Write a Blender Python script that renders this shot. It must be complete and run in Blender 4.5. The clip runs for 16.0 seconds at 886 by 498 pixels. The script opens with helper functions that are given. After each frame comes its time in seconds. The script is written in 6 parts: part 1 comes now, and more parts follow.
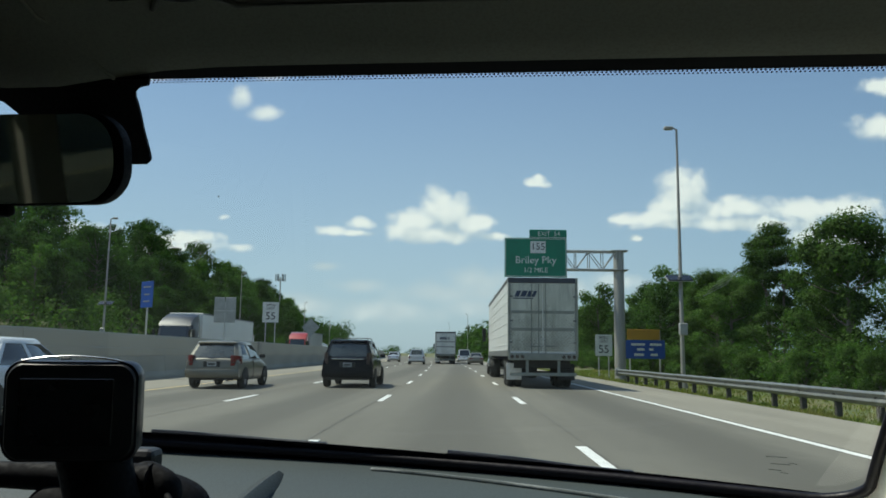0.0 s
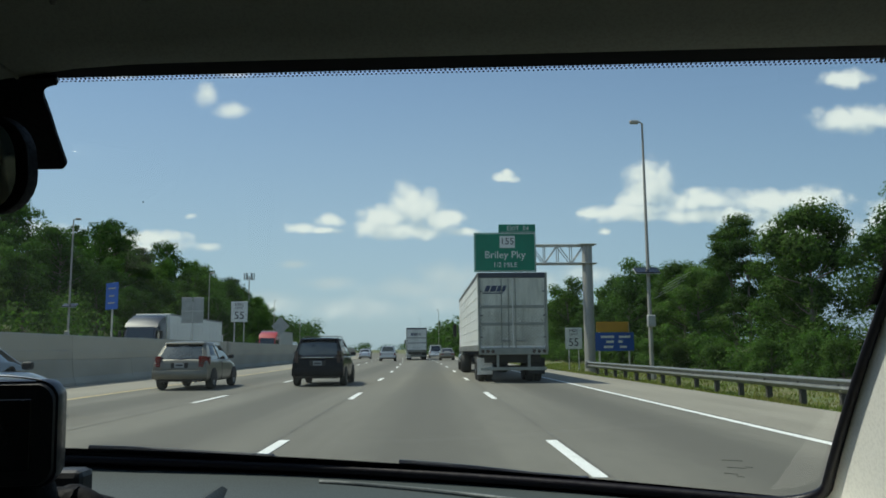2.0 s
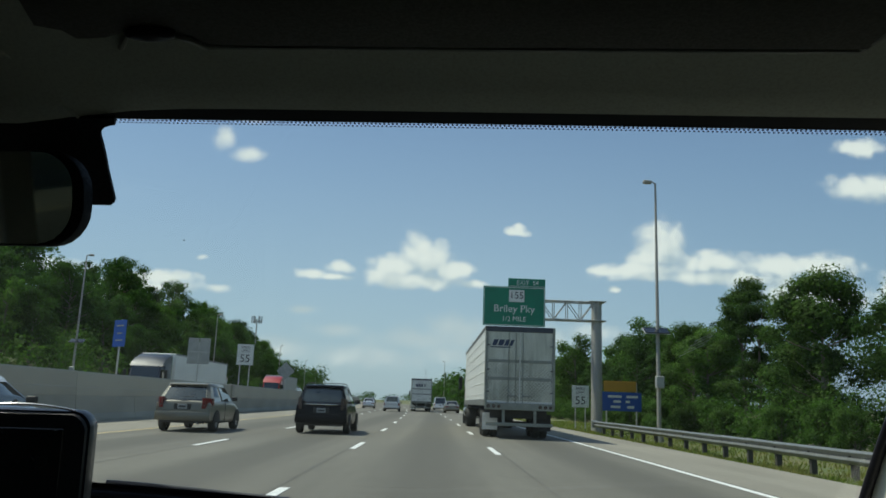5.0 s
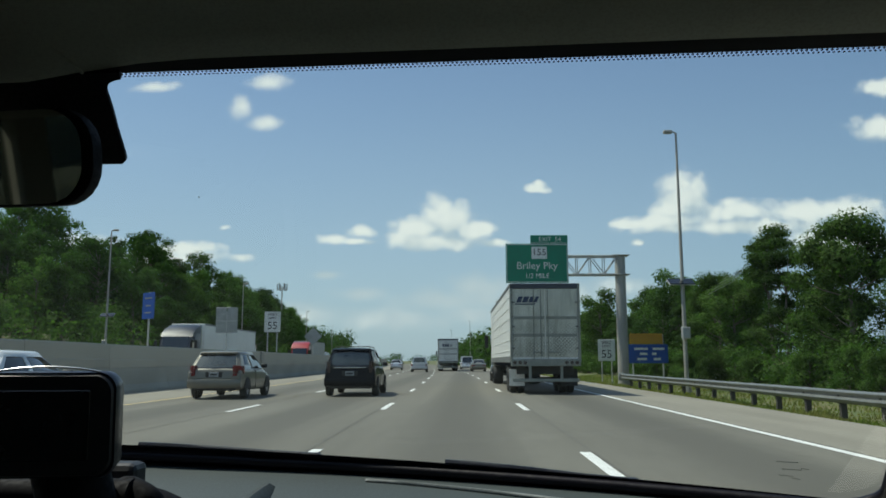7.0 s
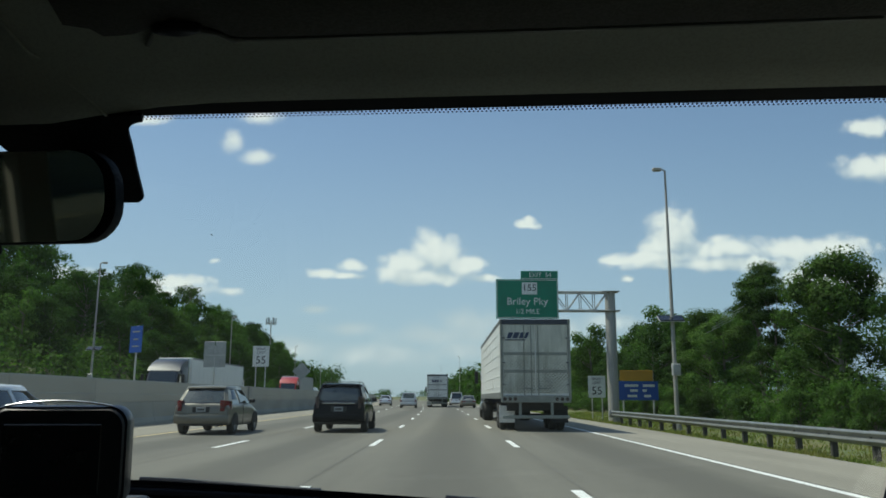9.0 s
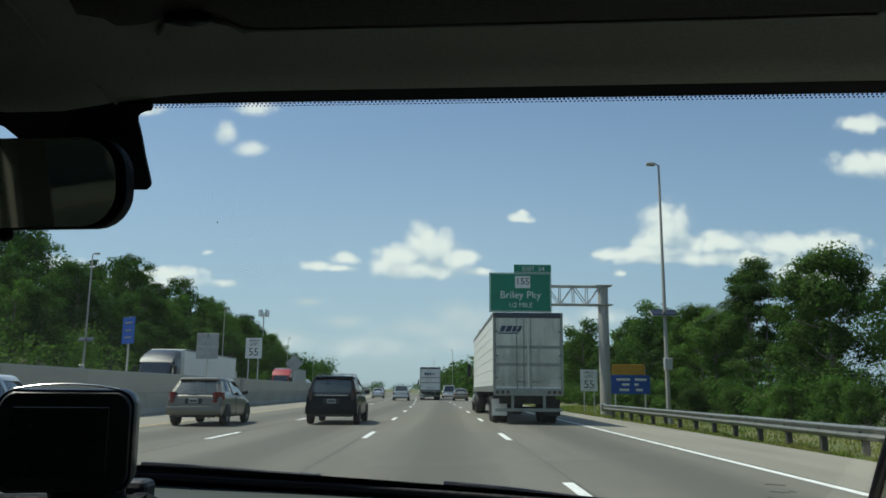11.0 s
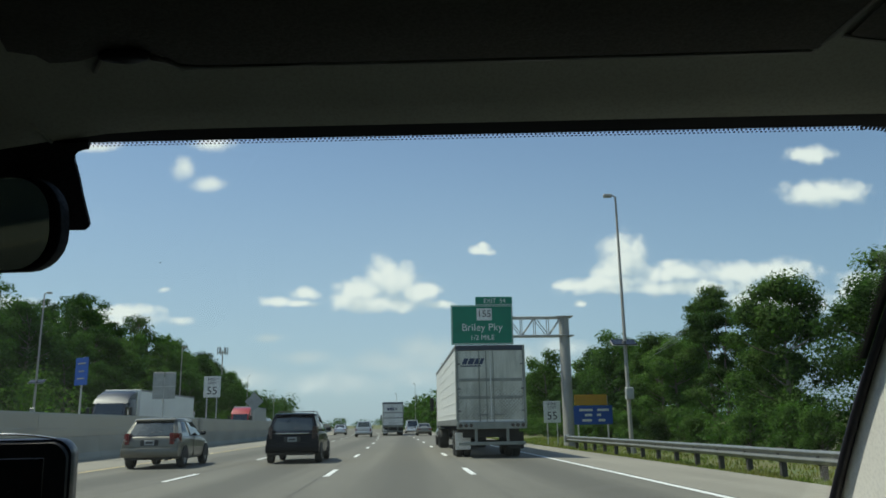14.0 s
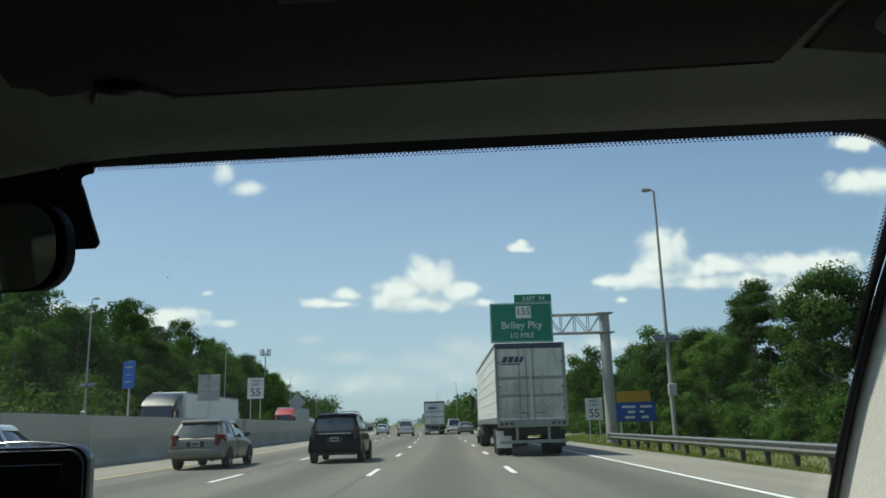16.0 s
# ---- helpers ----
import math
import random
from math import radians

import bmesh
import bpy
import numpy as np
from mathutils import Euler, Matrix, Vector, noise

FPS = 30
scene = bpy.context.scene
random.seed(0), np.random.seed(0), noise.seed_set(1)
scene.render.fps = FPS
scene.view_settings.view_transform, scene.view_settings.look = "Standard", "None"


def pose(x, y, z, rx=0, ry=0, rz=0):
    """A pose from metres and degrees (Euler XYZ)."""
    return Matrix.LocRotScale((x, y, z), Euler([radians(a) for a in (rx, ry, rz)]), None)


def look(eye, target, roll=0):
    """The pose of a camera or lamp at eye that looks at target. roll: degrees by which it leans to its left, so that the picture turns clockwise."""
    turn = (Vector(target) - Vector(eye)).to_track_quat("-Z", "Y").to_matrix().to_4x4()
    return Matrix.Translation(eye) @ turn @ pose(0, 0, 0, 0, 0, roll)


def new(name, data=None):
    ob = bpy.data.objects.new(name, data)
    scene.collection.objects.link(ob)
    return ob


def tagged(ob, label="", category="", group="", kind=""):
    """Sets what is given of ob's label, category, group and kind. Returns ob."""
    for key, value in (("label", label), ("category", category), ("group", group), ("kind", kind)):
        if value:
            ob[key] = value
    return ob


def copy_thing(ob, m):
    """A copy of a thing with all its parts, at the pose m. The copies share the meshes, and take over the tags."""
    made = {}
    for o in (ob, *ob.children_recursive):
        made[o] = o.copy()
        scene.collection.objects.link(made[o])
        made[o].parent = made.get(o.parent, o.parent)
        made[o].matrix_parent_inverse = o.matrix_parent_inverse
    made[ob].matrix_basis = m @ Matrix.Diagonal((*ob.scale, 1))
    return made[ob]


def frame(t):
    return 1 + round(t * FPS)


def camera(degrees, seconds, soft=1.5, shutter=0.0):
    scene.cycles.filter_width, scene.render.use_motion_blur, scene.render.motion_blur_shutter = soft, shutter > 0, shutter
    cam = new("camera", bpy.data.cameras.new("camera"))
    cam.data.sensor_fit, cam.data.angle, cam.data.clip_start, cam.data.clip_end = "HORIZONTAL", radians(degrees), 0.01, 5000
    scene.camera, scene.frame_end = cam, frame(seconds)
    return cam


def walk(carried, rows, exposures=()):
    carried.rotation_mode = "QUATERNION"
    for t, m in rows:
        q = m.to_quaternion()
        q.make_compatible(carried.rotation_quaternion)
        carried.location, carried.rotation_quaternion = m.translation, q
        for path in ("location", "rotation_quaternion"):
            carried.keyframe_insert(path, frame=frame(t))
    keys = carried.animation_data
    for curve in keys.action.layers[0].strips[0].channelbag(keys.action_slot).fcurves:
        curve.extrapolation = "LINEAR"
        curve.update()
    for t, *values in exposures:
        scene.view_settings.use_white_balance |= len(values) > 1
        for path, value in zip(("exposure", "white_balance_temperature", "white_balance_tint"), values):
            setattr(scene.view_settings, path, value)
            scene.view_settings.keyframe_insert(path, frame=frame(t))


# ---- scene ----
cam = camera(59.0, 16.0, soft=1.7)

# seconds, place, tilt up, lean, turn; the camera is held by the passenger, inside the cabin
ROWS = [
    (0.0, -0.003, -0.013, 1.200, 7.67, -0.71, 1.35),
    (0.5, 0.005, 0.013, 1.210, 5.45, 0.23, -0.21),
    (1.0, 0.006, 0.016, 1.190, 5.36, -0.40, 0.28),
    (1.5, 0.005, 0.016, 1.202, 7.12, -0.99, -1.44),
    (2.0, 0.024, 0.021, 1.213, 7.37, 0.45, -0.72),
    (2.5, 0.023, 0.012, 1.207, 6.96, -0.44, -0.38),
    (3.0, 0.000, 0.055, 1.212, 6.97, -0.63, -1.15),
    (3.5, 0.017, 0.036, 1.209, 8.67, 0.15, -0.73),
    (4.0, 0.005, -0.001, 1.210, 11.39, -2.18, -0.88),
    (6.5, 0.003, 0.021, 1.201, 9.01, -0.73, 1.29),
    (7.0, 0.005, 0.023, 1.198, 8.19, 0.10, 1.55),
    (7.5, 0.005, 0.025, 1.197, 8.72, 0.70, 1.14),
    (8.0, -0.001, 0.006, 1.203, 9.89, -0.10, 1.69),
    (8.5, -0.007, -0.006, 1.203, 11.52, -1.32, 2.68),
    (9.0, -0.010, 0.002, 1.198, 10.75, -0.18, 0.78),
    (9.5, -0.003, 0.002, 1.196, 10.41, 0.05, 0.90),
    (10.0, -0.017, -0.002, 1.191, 10.13, -0.75, 1.18),
    (12.5, -0.018, -0.026, 1.192, 11.95, 0.56, -0.84),
    (13.0, -0.010, -0.030, 1.194, 13.15, 0.06, -0.27),
    (13.5, -0.007, -0.030, 1.196, 13.30, -0.33, 0.30),
    (14.0, -0.007, -0.004, 1.196, 12.67, 0.91, -2.39),
    (14.5, -0.010, -0.001, 1.199, 11.68, 0.80, -1.83),
    (15.0, -0.014, -0.005, 1.198, 12.27, 0.96, -1.87),
    (15.5, 0.020, -0.049, 1.195, 14.67, 1.38, -0.76),
    (16.0, 0.037, -0.032, 1.200, 12.64, 1.50, 0.61),
]
walk(cam, [(t, pose(x, y, z, 90 + tilt, lean, turn)) for t, x, y, z, tilt, lean, turn in ROWS],
     [(0.0, -0.02, 6620, 1.0), (1.5, -0.08, 6600, 1.0), (3.5, -0.15, 6600, 1.0), (7.0, -0.11, 6600, 1.0), (10.0, -0.08, 6600, 1.0), (12.5, -0.05, 6620, 1.0), (14.5, -0.05, 6640, 1.0), (16.0, 0.06, 6660, 1.0)])

# ---- light: a high summer sun ahead to the left, blue sky with fair-weather clouds ----
SUN_ELEV, SUN_AZ = 61.0, -76.0  # degrees; azimuth from the road's direction, negative to the left
sun = new("sun", bpy.data.lights.new("sun", "SUN"))
sun.data.energy, sun.data.angle, sun.data.color = 4.2, radians(0.5), (1.0, 0.95, 0.87)
_e, _a = radians(SUN_ELEV), radians(SUN_AZ)
TO_SUN = Vector((math.sin(_a) * math.cos(_e), math.cos(_a) * math.cos(_e), math.sin(_e)))
sun.matrix_world = look(TO_SUN * 100, (0, 0, 0))


class Net:
    """Short hand for node trees."""

    def __init__(self, tree):
        self.t = tree

    def n(self, kind, **props):
        node = self.t.nodes.new(kind)
        for k, v in props.items():
            setattr(node, k, v)
        return node

    def put(self, socket, v):
        if hasattr(v, "is_linked"):
            self.t.links.new(v, socket)
        else:
            socket.default_value = v

    def math(self, op, a, b=0.0, c=0.0, clamp=False):
        m = self.n("ShaderNodeMath", operation=op, use_clamp=clamp)
        for s, v in zip(m.inputs, (a, b, c)):
            self.put(s, v)
        return m.outputs[0]

    def vec(self, op, a, b=None, c=None):
        m = self.n("ShaderNodeVectorMath", operation=op)
        for s, v in zip(m.inputs, (a, b, c)):
            if v is not None:
                self.put(s, v)
        return m.outputs["Value"] if op in ("LENGTH", "DOT_PRODUCT") else m.outputs[0]

    def noise(self, vector, scale, detail=4.0, rough=0.55):
        m = self.n("ShaderNodeTexNoise")
        self.put(m.inputs["Vector"], vector)
        m.inputs["Scale"].default_value, m.inputs["Detail"].default_value, m.inputs["Roughness"].default_value = scale, detail, rough
        return m.outputs[0], m.outputs[1]

    def ramp(self, v, lo, hi, a=0.0, b=1.0, kind="SMOOTHSTEP"):
        m = self.n("ShaderNodeMapRange", interpolation_type=kind)
        for s, w in zip(m.inputs, (v, lo, hi, a, b)):
            self.put(s, w)
        return m.outputs[0]

    def mix(self, f, a, b, blend="MIX"):
        m = self.n("ShaderNodeMix", data_type="RGBA", blend_type=blend)
        self.put(m.inputs[0], f)
        self.put(m.inputs[6], a)
        self.put(m.inputs[7], b)
        return m.outputs[2]


def rgb(r, g, b):
    return (r, g, b, 1.0)


world = bpy.data.worlds.new("sky")
scene.world = world
world.use_nodes = True
world.node_tree.nodes.clear()
W = Net(world.node_tree)
nishita = W.n("ShaderNodeTexSky", sky_type="NISHITA", sun_disc=False, sun_elevation=radians(SUN_ELEV), sun_rotation=radians(SUN_AZ),
              altitude=150.0, air_density=1.0, dust_density=1.2, ozone_density=1.6)
ray = W.n("ShaderNodeTexCoord").outputs["Generated"]
xyz = W.n("ShaderNodeSeparateXYZ")
W.put(xyz.inputs[0], ray)
ahead = W.math("MAXIMUM", xyz.outputs[1], 0.05)
flat = W.n("ShaderNodeCombineXYZ")
W.put(flat.inputs[0], W.math("DIVIDE", xyz.outputs[0], ahead))
W.put(flat.inputs[1], W.math("DIVIDE", xyz.outputs[2], ahead))
_, warp = W.noise(flat.outputs[0], 9.0, 4.0, 0.55)
_, crimp = W.noise(flat.outputs[0], 38.0, 4.0, 0.6)
warped = W.vec("ADD", flat.outputs[0], W.vec("MULTIPLY", W.vec("SUBTRACT", warp, (0.5, 0.5, 0.5)), (0.022, 0.014, 0.0)))
warped = W.vec("ADD", warped, W.vec("MULTIPLY", W.vec("SUBTRACT", crimp, (0.5, 0.5, 0.5)), (0.012, 0.010, 0.0)))
# clouds: across, up, half width, half height, as tangents of the angle from the road's direction
CLOUDS = [
    (-.022, .184, .036, .027), (-.058, .170, .034, .019), (-.085, .157, .021, .011), (.011, .165, .026, .017), (-.037, .154, .067, .012), (.027, .171, .014, .009), (.043, .152, .015, .006),
    (-.134, .165, .019, .009), (-.168, .156, .022, .007), (-.140, .153, .022, .005),
    (.282, .212, .033, .027), (.269, .192, .033, .015), (.212, .176, .027, .006), (.261, .178, .069, .011), (.354, .191, .048, .015), (.343, .201, .020, .008),
    (.433, .188, .052, .017), (.492, .194, .049, .017), (.355, .170, .128, .010), (.455, .151, .048, .013), (.480, .150, .080, .022), (.600, .165, .030, .026), (.224, .151, .011, .005),
    (.094, .223, .019, .006), (.098, .229, .008, .005), (-.360, .147, .041, .010), (-.386, .135, .077, .009), (-.430, .125, .031, .008),
    (.570, .300, .055, .018), (.550, .354, .032, .012), (.700, .200, .070, .030), (-.620, .150, .070, .020), (-.800, .260, .060, .018),
]
VEILS = [(.020, .092, .045, .018), (-.030, .078, .050, .014), (.120, .085, .060, .014), (-.215, .060, .070, .014), (-.257, .371, .028, .010), (-.297, .338, .013, .014), (-.261, .317, .020, .009), (-.291, .134, .016, .005), (-.310, .172, .008, .004), (-.411, .366, .028, .007), (-.176, .111, .022, .005), (.028, .080, .035, .014), (.013, .060, .047, .012), (-.088, .053, .073, .014),
         (.190, .094, .041, .012), (-.131, .087, .031, .008), (.099, .057, .046, .012), (-.518, .155, .058, .011), (.30, .08, .08, .014)]


def cloud_field(p, blobs):
    field = None
    for u, v, w, h in blobs:
        d = W.vec("LENGTH", W.vec("MULTIPLY_ADD", p, (1 / w, 1 / h, 0.0), (-u / w, -v / h, 0.0)))
        field = d if field is None else W.math("SMOOTH_MIN", field, d, 0.4)
    return W.math("SUBTRACT", 1.26, field)


def billow(p, scale):
    v = W.n("ShaderNodeTexVoronoi", feature="SMOOTH_F1")
    W.put(v.inputs["Vector"], p)
    v.inputs["Scale"].default_value = scale
    v.inputs["Smoothness"].default_value = 0.25
    return W.math("SUBTRACT", 0.45, v.outputs["Distance"])


def heap(p):
    """How deep a direction lies inside the clouds: round heads on flat bases, torn at the rim."""
    torn, _ = W.noise(p, 26.0, 7.0, 0.56)
    f = W.math("ADD", cloud_field(p, CLOUDS), W.math("MULTIPLY", W.math("SUBTRACT", torn, 0.5), 0.95))
    f = W.math("ADD", f, W.math("MULTIPLY", billow(p, 44.0), 0.62))
    return W.math("ADD", f, W.math("MULTIPLY", billow(p, 120.0), 0.22))


puff = heap(warped)
above = heap(W.vec("ADD", warped, (-0.007, 0.020, 0.0)))
fine, _ = W.noise(flat.outputs[0], 24.0, 7.0, 0.6)
crest = W.math("SUBTRACT", puff, above)
cover = W.ramp(puff, -0.12, 0.78)
veil = W.math("MULTIPLY", W.ramp(W.math("ADD", cloud_field(warped, VEILS), W.math("MULTIPLY", W.math("SUBTRACT", fine, 0.5), 1.8)), -0.2, 1.15), 0.85)
front = W.ramp(xyz.outputs[1], 0.06, 0.2)
alpha = W.math("MULTIPLY", W.math("MAXIMUM", W.math("MULTIPLY", cover, 0.96), veil), front)
lit = W.mix(W.ramp(crest, -0.85, 0.75), rgb(5.6, 6.5, 7.4), rgb(9.1, 9.35, 9.6))
haze = W.ramp(xyz.outputs[2], 0.0, 0.45, 0.74, 0.18)
blue = W.mix(1.0, nishita.outputs[0], rgb(0.88, 1.03, 1.26), "MULTIPLY")
away = W.ramp(xyz.outputs[0], 0.0, 0.6)
air = W.mix(haze, blue, W.mix(away, rgb(4.75, 6.05, 7.4), rgb(3.5, 4.8, 6.3)))
back = W.n("ShaderNodeBackground")
W.put(back.inputs[0], W.mix(alpha, air, lit))
back.inputs[1].default_value = 0.10
out = W.n("ShaderNodeOutputWorld")
W.put(out.inputs[0], back.outputs[0])


# ---- materials ----
def surf(name, base, other=None, scale=3.0, rough=0.6, metal=0.0, bump=0.15, bump_scale=60.0, fine_mix=0.25, stretch=(1, 1, 1), spread=0.0, spec=0.5, coat=0.0, island=False):
    """A painted, cast or grown surface: two scales of colour change, bump, and a spread from object to object."""
    m = bpy.data.materials.new(name)
    m.use_nodes = True
    net = Net(m.node_tree)
    b = m.node_tree.nodes["Principled BSDF"]
    other = other or tuple(c * 0.7 for c in base)
    p = net.vec("MULTIPLY", net.n("ShaderNodeTexCoord").outputs["Object"], stretch)
    big, _ = net.noise(p, scale, 5.0)
    small, _ = net.noise(p, bump_scale, 3.0)
    col = net.mix(net.ramp(big, 0.35, 0.68), rgb(*base), rgb(*other))
    col = net.mix(net.math("MULTIPLY", net.ramp(small, 0.4, 0.7), fine_mix), col, rgb(*(c * 0.55 for c in base)))
    if spread or island:
        r = net.n("ShaderNodeNewGeometry").outputs["Random Per Island"] if island else net.n("ShaderNodeObjectInfo").outputs["Random"]
        s = net.ramp(r, 0, 1, 1 - spread, 1 + spread, "LINEAR")
        k = net.n("ShaderNodeCombineXYZ")
        for i in range(3):
            net.put(k.inputs[i], s)
        col = net.mix(1.0, col, k.outputs[0], "MULTIPLY")
    net.put(b.inputs["Base Color"], col)
    net.put(b.inputs["Roughness"], net.ramp(small, 0.3, 0.7, rough * 0.85, min(1.0, rough * 1.12)))
    b.inputs["Metallic"].default_value = metal
    b.inputs["Specular IOR Level"].default_value = spec
    b.inputs["Coat Weight"].default_value = coat
    b.inputs["Coat Roughness"].default_value = 0.06
    if bump:
        bn = net.n("ShaderNodeBump")
        bn.inputs["Strength"].default_value, bn.inputs["Distance"].default_value = bump, 0.02
        net.put(bn.inputs["Height"], small)
        net.put(b.inputs["Normal"], bn.outputs[0])
    return m


def glass_mat(name, tint=(0.96, 0.98, 0.97), gloss=0.06, rough=0.02):
    """A thin pane: mostly clear, with a faint mirror."""
    m = bpy.data.materials.new(name)
    m.use_nodes = True
    m.node_tree.nodes.remove(m.node_tree.nodes["Principled BSDF"])
    net = Net(m.node_tree)
    clear, shine, mixer = net.n("ShaderNodeBsdfTransparent"), net.n("ShaderNodeBsdfGlossy"), net.n("ShaderNodeMixShader")
    clear.inputs[0].default_value = rgb(*tint)
    shine.inputs["Roughness"].default_value = rough
    if gloss:
        mixer.inputs[0].default_value = gloss
    else:
        net.put(mixer.inputs[0], net.math("MULTIPLY", net.n("ShaderNodeFresnel").outputs[0], 1.1))
    net.put(mixer.inputs[1], clear.outputs[0])
    net.put(mixer.inputs[2], shine.outputs[0])
    net.put(m.node_tree.nodes["Material Output"].inputs[0], mixer.outputs[0])
    return m


def leaf_mat(name, base, other, spread=0.32):
    m = bpy.data.materials.new(name)
    m.use_nodes = True
    net = Net(m.node_tree)
    b = m.node_tree.nodes["Principled BSDF"]
    r = net.n("ShaderNodeNewGeometry").outputs["Random Per Island"]
    o = net.n("ShaderNodeObjectInfo").outputs["Random"]
    big, _ = net.noise(net.n("ShaderNodeTexCoord").outputs["Object"], 0.5, 3.0)
    col = net.mix(net.ramp(big, 0.35, 0.65), rgb(*base), rgb(*other))
    s = net.math("MULTIPLY", net.ramp(r, 0, 1, 1 - spread, 1 + spread, "LINEAR"), net.ramp(o, 0, 1, 0.70, 1.40, "LINEAR"))
    k = net.n("ShaderNodeCombineXYZ")
    net.put(k.inputs[0], s)
    net.put(k.inputs[1], s)
    net.put(k.inputs[2], net.math("MULTIPLY", s, 0.9))
    col = net.mix(1.0, col, k.outputs[0], "MULTIPLY")
    net.put(b.inputs["Base Color"], col)
    b.inputs["Roughness"].default_value = 0.75
    b.inputs["Specular IOR Level"].default_value = 0.06
    thru, mixer = net.n("ShaderNodeBsdfTranslucent"), net.n("ShaderNodeMixShader")
    net.put(thru.inputs[0], net.mix(1.0, col, rgb(1.05, 1.5, 0.65), "MULTIPLY"))
    mixer.inputs[0].default_value = 0.4
    net.put(mixer.inputs[1], b.outputs[0])
    net.put(mixer.inputs[2], thru.outputs[0])
    net.put(m.node_tree.nodes["Material Output"].inputs[0], mixer.outputs[0])
    return m


def road_mat(name, tone):
    """Worn concrete-grey paving: wheel tracks along the lanes, blotches, fine stones."""
    m = bpy.data.materials.new(name)
    m.use_nodes = True
    net = Net(m.node_tree)
    b = m.node_tree.nodes["Principled BSDF"]
    p = net.n("ShaderNodeTexCoord").outputs["Object"]
    big, _ = net.noise(net.vec("MULTIPLY", p, (0.5, 0.06, 1.0)), 1.0, 5.0)
    streak, _ = net.noise(net.vec("MULTIPLY", p, (2.2, 0.02, 1.0)), 1.0, 4.0)
    stones, _ = net.noise(p, 45.0, 4.0, 0.75)
    mottle, _ = net.noise(net.vec("MULTIPLY", p, (3.0, 0.9, 1.0)), 1.0, 6.0, 0.7)
    x = net.n("ShaderNodeSeparateXYZ")
    net.put(x.inputs[0], p)
    lane = net.math("SINE", net.math("MULTIPLY", net.math("ADD", x.outputs[0], 2.0), 2 * math.pi / 3.66))
    mid = net.math("ABSOLUTE", net.math("SINE", net.math("MULTIPLY", net.math("ADD", x.outputs[0], 2.0), math.pi / 3.66)))
    col = net.mix(net.ramp(big, 0.3, 0.7), rgb(*tone), rgb(*(c * 0.8 for c in tone)))
    col = net.mix(net.math("MULTIPLY", net.ramp(streak, 0.42, 0.68), 0.35), col, rgb(*(c * 0.6 for c in tone)))
    col = net.mix(net.math("MULTIPLY", net.ramp(net.math("ADD", mid, net.math("MULTIPLY", mottle, 0.25)), 0.72, 1.15), 0.75), col, rgb(*(c * 0.48 for c in tone)))
    col = net.mix(net.math("MULTIPLY", net.ramp(mottle, 0.46, 0.66), 0.30), col, rgb(*(c * 0.62 for c in tone)))
    col = net.mix(net.math("MULTIPLY", net.ramp(stones, 0.4, 0.7), 0.3), col, rgb(*(c * 0.5 for c in tone)))
    net.put(b.inputs["Base Color"], col)
    b.inputs["Roughness"].default_value = 0.85
    bn = net.n("ShaderNodeBump")
    bn.inputs["Strength"].default_value, bn.inputs["Distance"].default_value = 0.35, 0.01
    net.put(bn.inputs["Height"], stones)
    net.put(b.inputs["Normal"], bn.outputs[0])
    return m


def quilt_mat(name, base, line):
    """White trailer doors with a worn diamond pattern pressed into them."""
    m = bpy.data.materials.new(name)
    m.use_nodes = True
    net = Net(m.node_tree)
    b = m.node_tree.nodes["Principled BSDF"]
    p = net.n("ShaderNodeTexCoord").outputs["Object"]
    x = net.n("ShaderNodeSeparateXYZ")
    net.put(x.inputs[0], p)
    k = math.pi / 0.13
    a = net.math("ABSOLUTE", net.math("SINE", net.math("MULTIPLY", net.math("ADD", x.outputs[0], x.outputs[2]), k)))
    c = net.math("ABSOLUTE", net.math("SINE", net.math("MULTIPLY", net.math("SUBTRACT", x.outputs[0], x.outputs[2]), k)))
    grid = net.math("MAXIMUM", net.ramp(a, 0.50, 0.15), net.ramp(c, 0.50, 0.15))
    wear, _ = net.noise(p, 2.0, 4.0)
    grime, _ = net.noise(net.vec("MULTIPLY", p, (6.0, 6.0, 1.0)), 1.0, 4.0)
    low = net.ramp(net.math("ADD", x.outputs[2], net.math("MULTIPLY", wear, 0.6)), 3.3, 2.3)
    patch, _ = net.noise(p, 1.3, 3.0, 0.6)
    dirt, _ = net.noise(net.vec("MULTIPLY", p, (1.6, 1.6, 0.8)), 1.0, 6.0, 0.65)
    film = net.math("MULTIPLY", net.ramp(dirt, 0.38, 0.62), net.ramp(x.outputs[2], 4.0, 2.0, 0.25, 0.75))
    clean = net.mix(film, rgb(*base), rgb(0.36, 0.37, 0.30))
    col = net.mix(net.math("MULTIPLY", grid, net.math("MULTIPLY", low, net.ramp(patch, 0.36, 0.60, 0.15, 0.95))), clean, rgb(*line))
    col = net.mix(net.math("MULTIPLY", net.ramp(grime, 0.45, 0.75), 0.3), col, rgb(*line))
    net.put(b.inputs["Base Color"], col)
    b.inputs["Roughness"].default_value = 0.45
    bn = net.n("ShaderNodeBump")
    bn.inputs["Strength"].default_value, bn.inputs["Distance"].default_value = 0.4, 0.01
    net.put(bn.inputs["Height"], net.math("SUBTRACT", 1.0, grid))
    net.put(b.inputs["Normal"], bn.outputs[0])
    return m


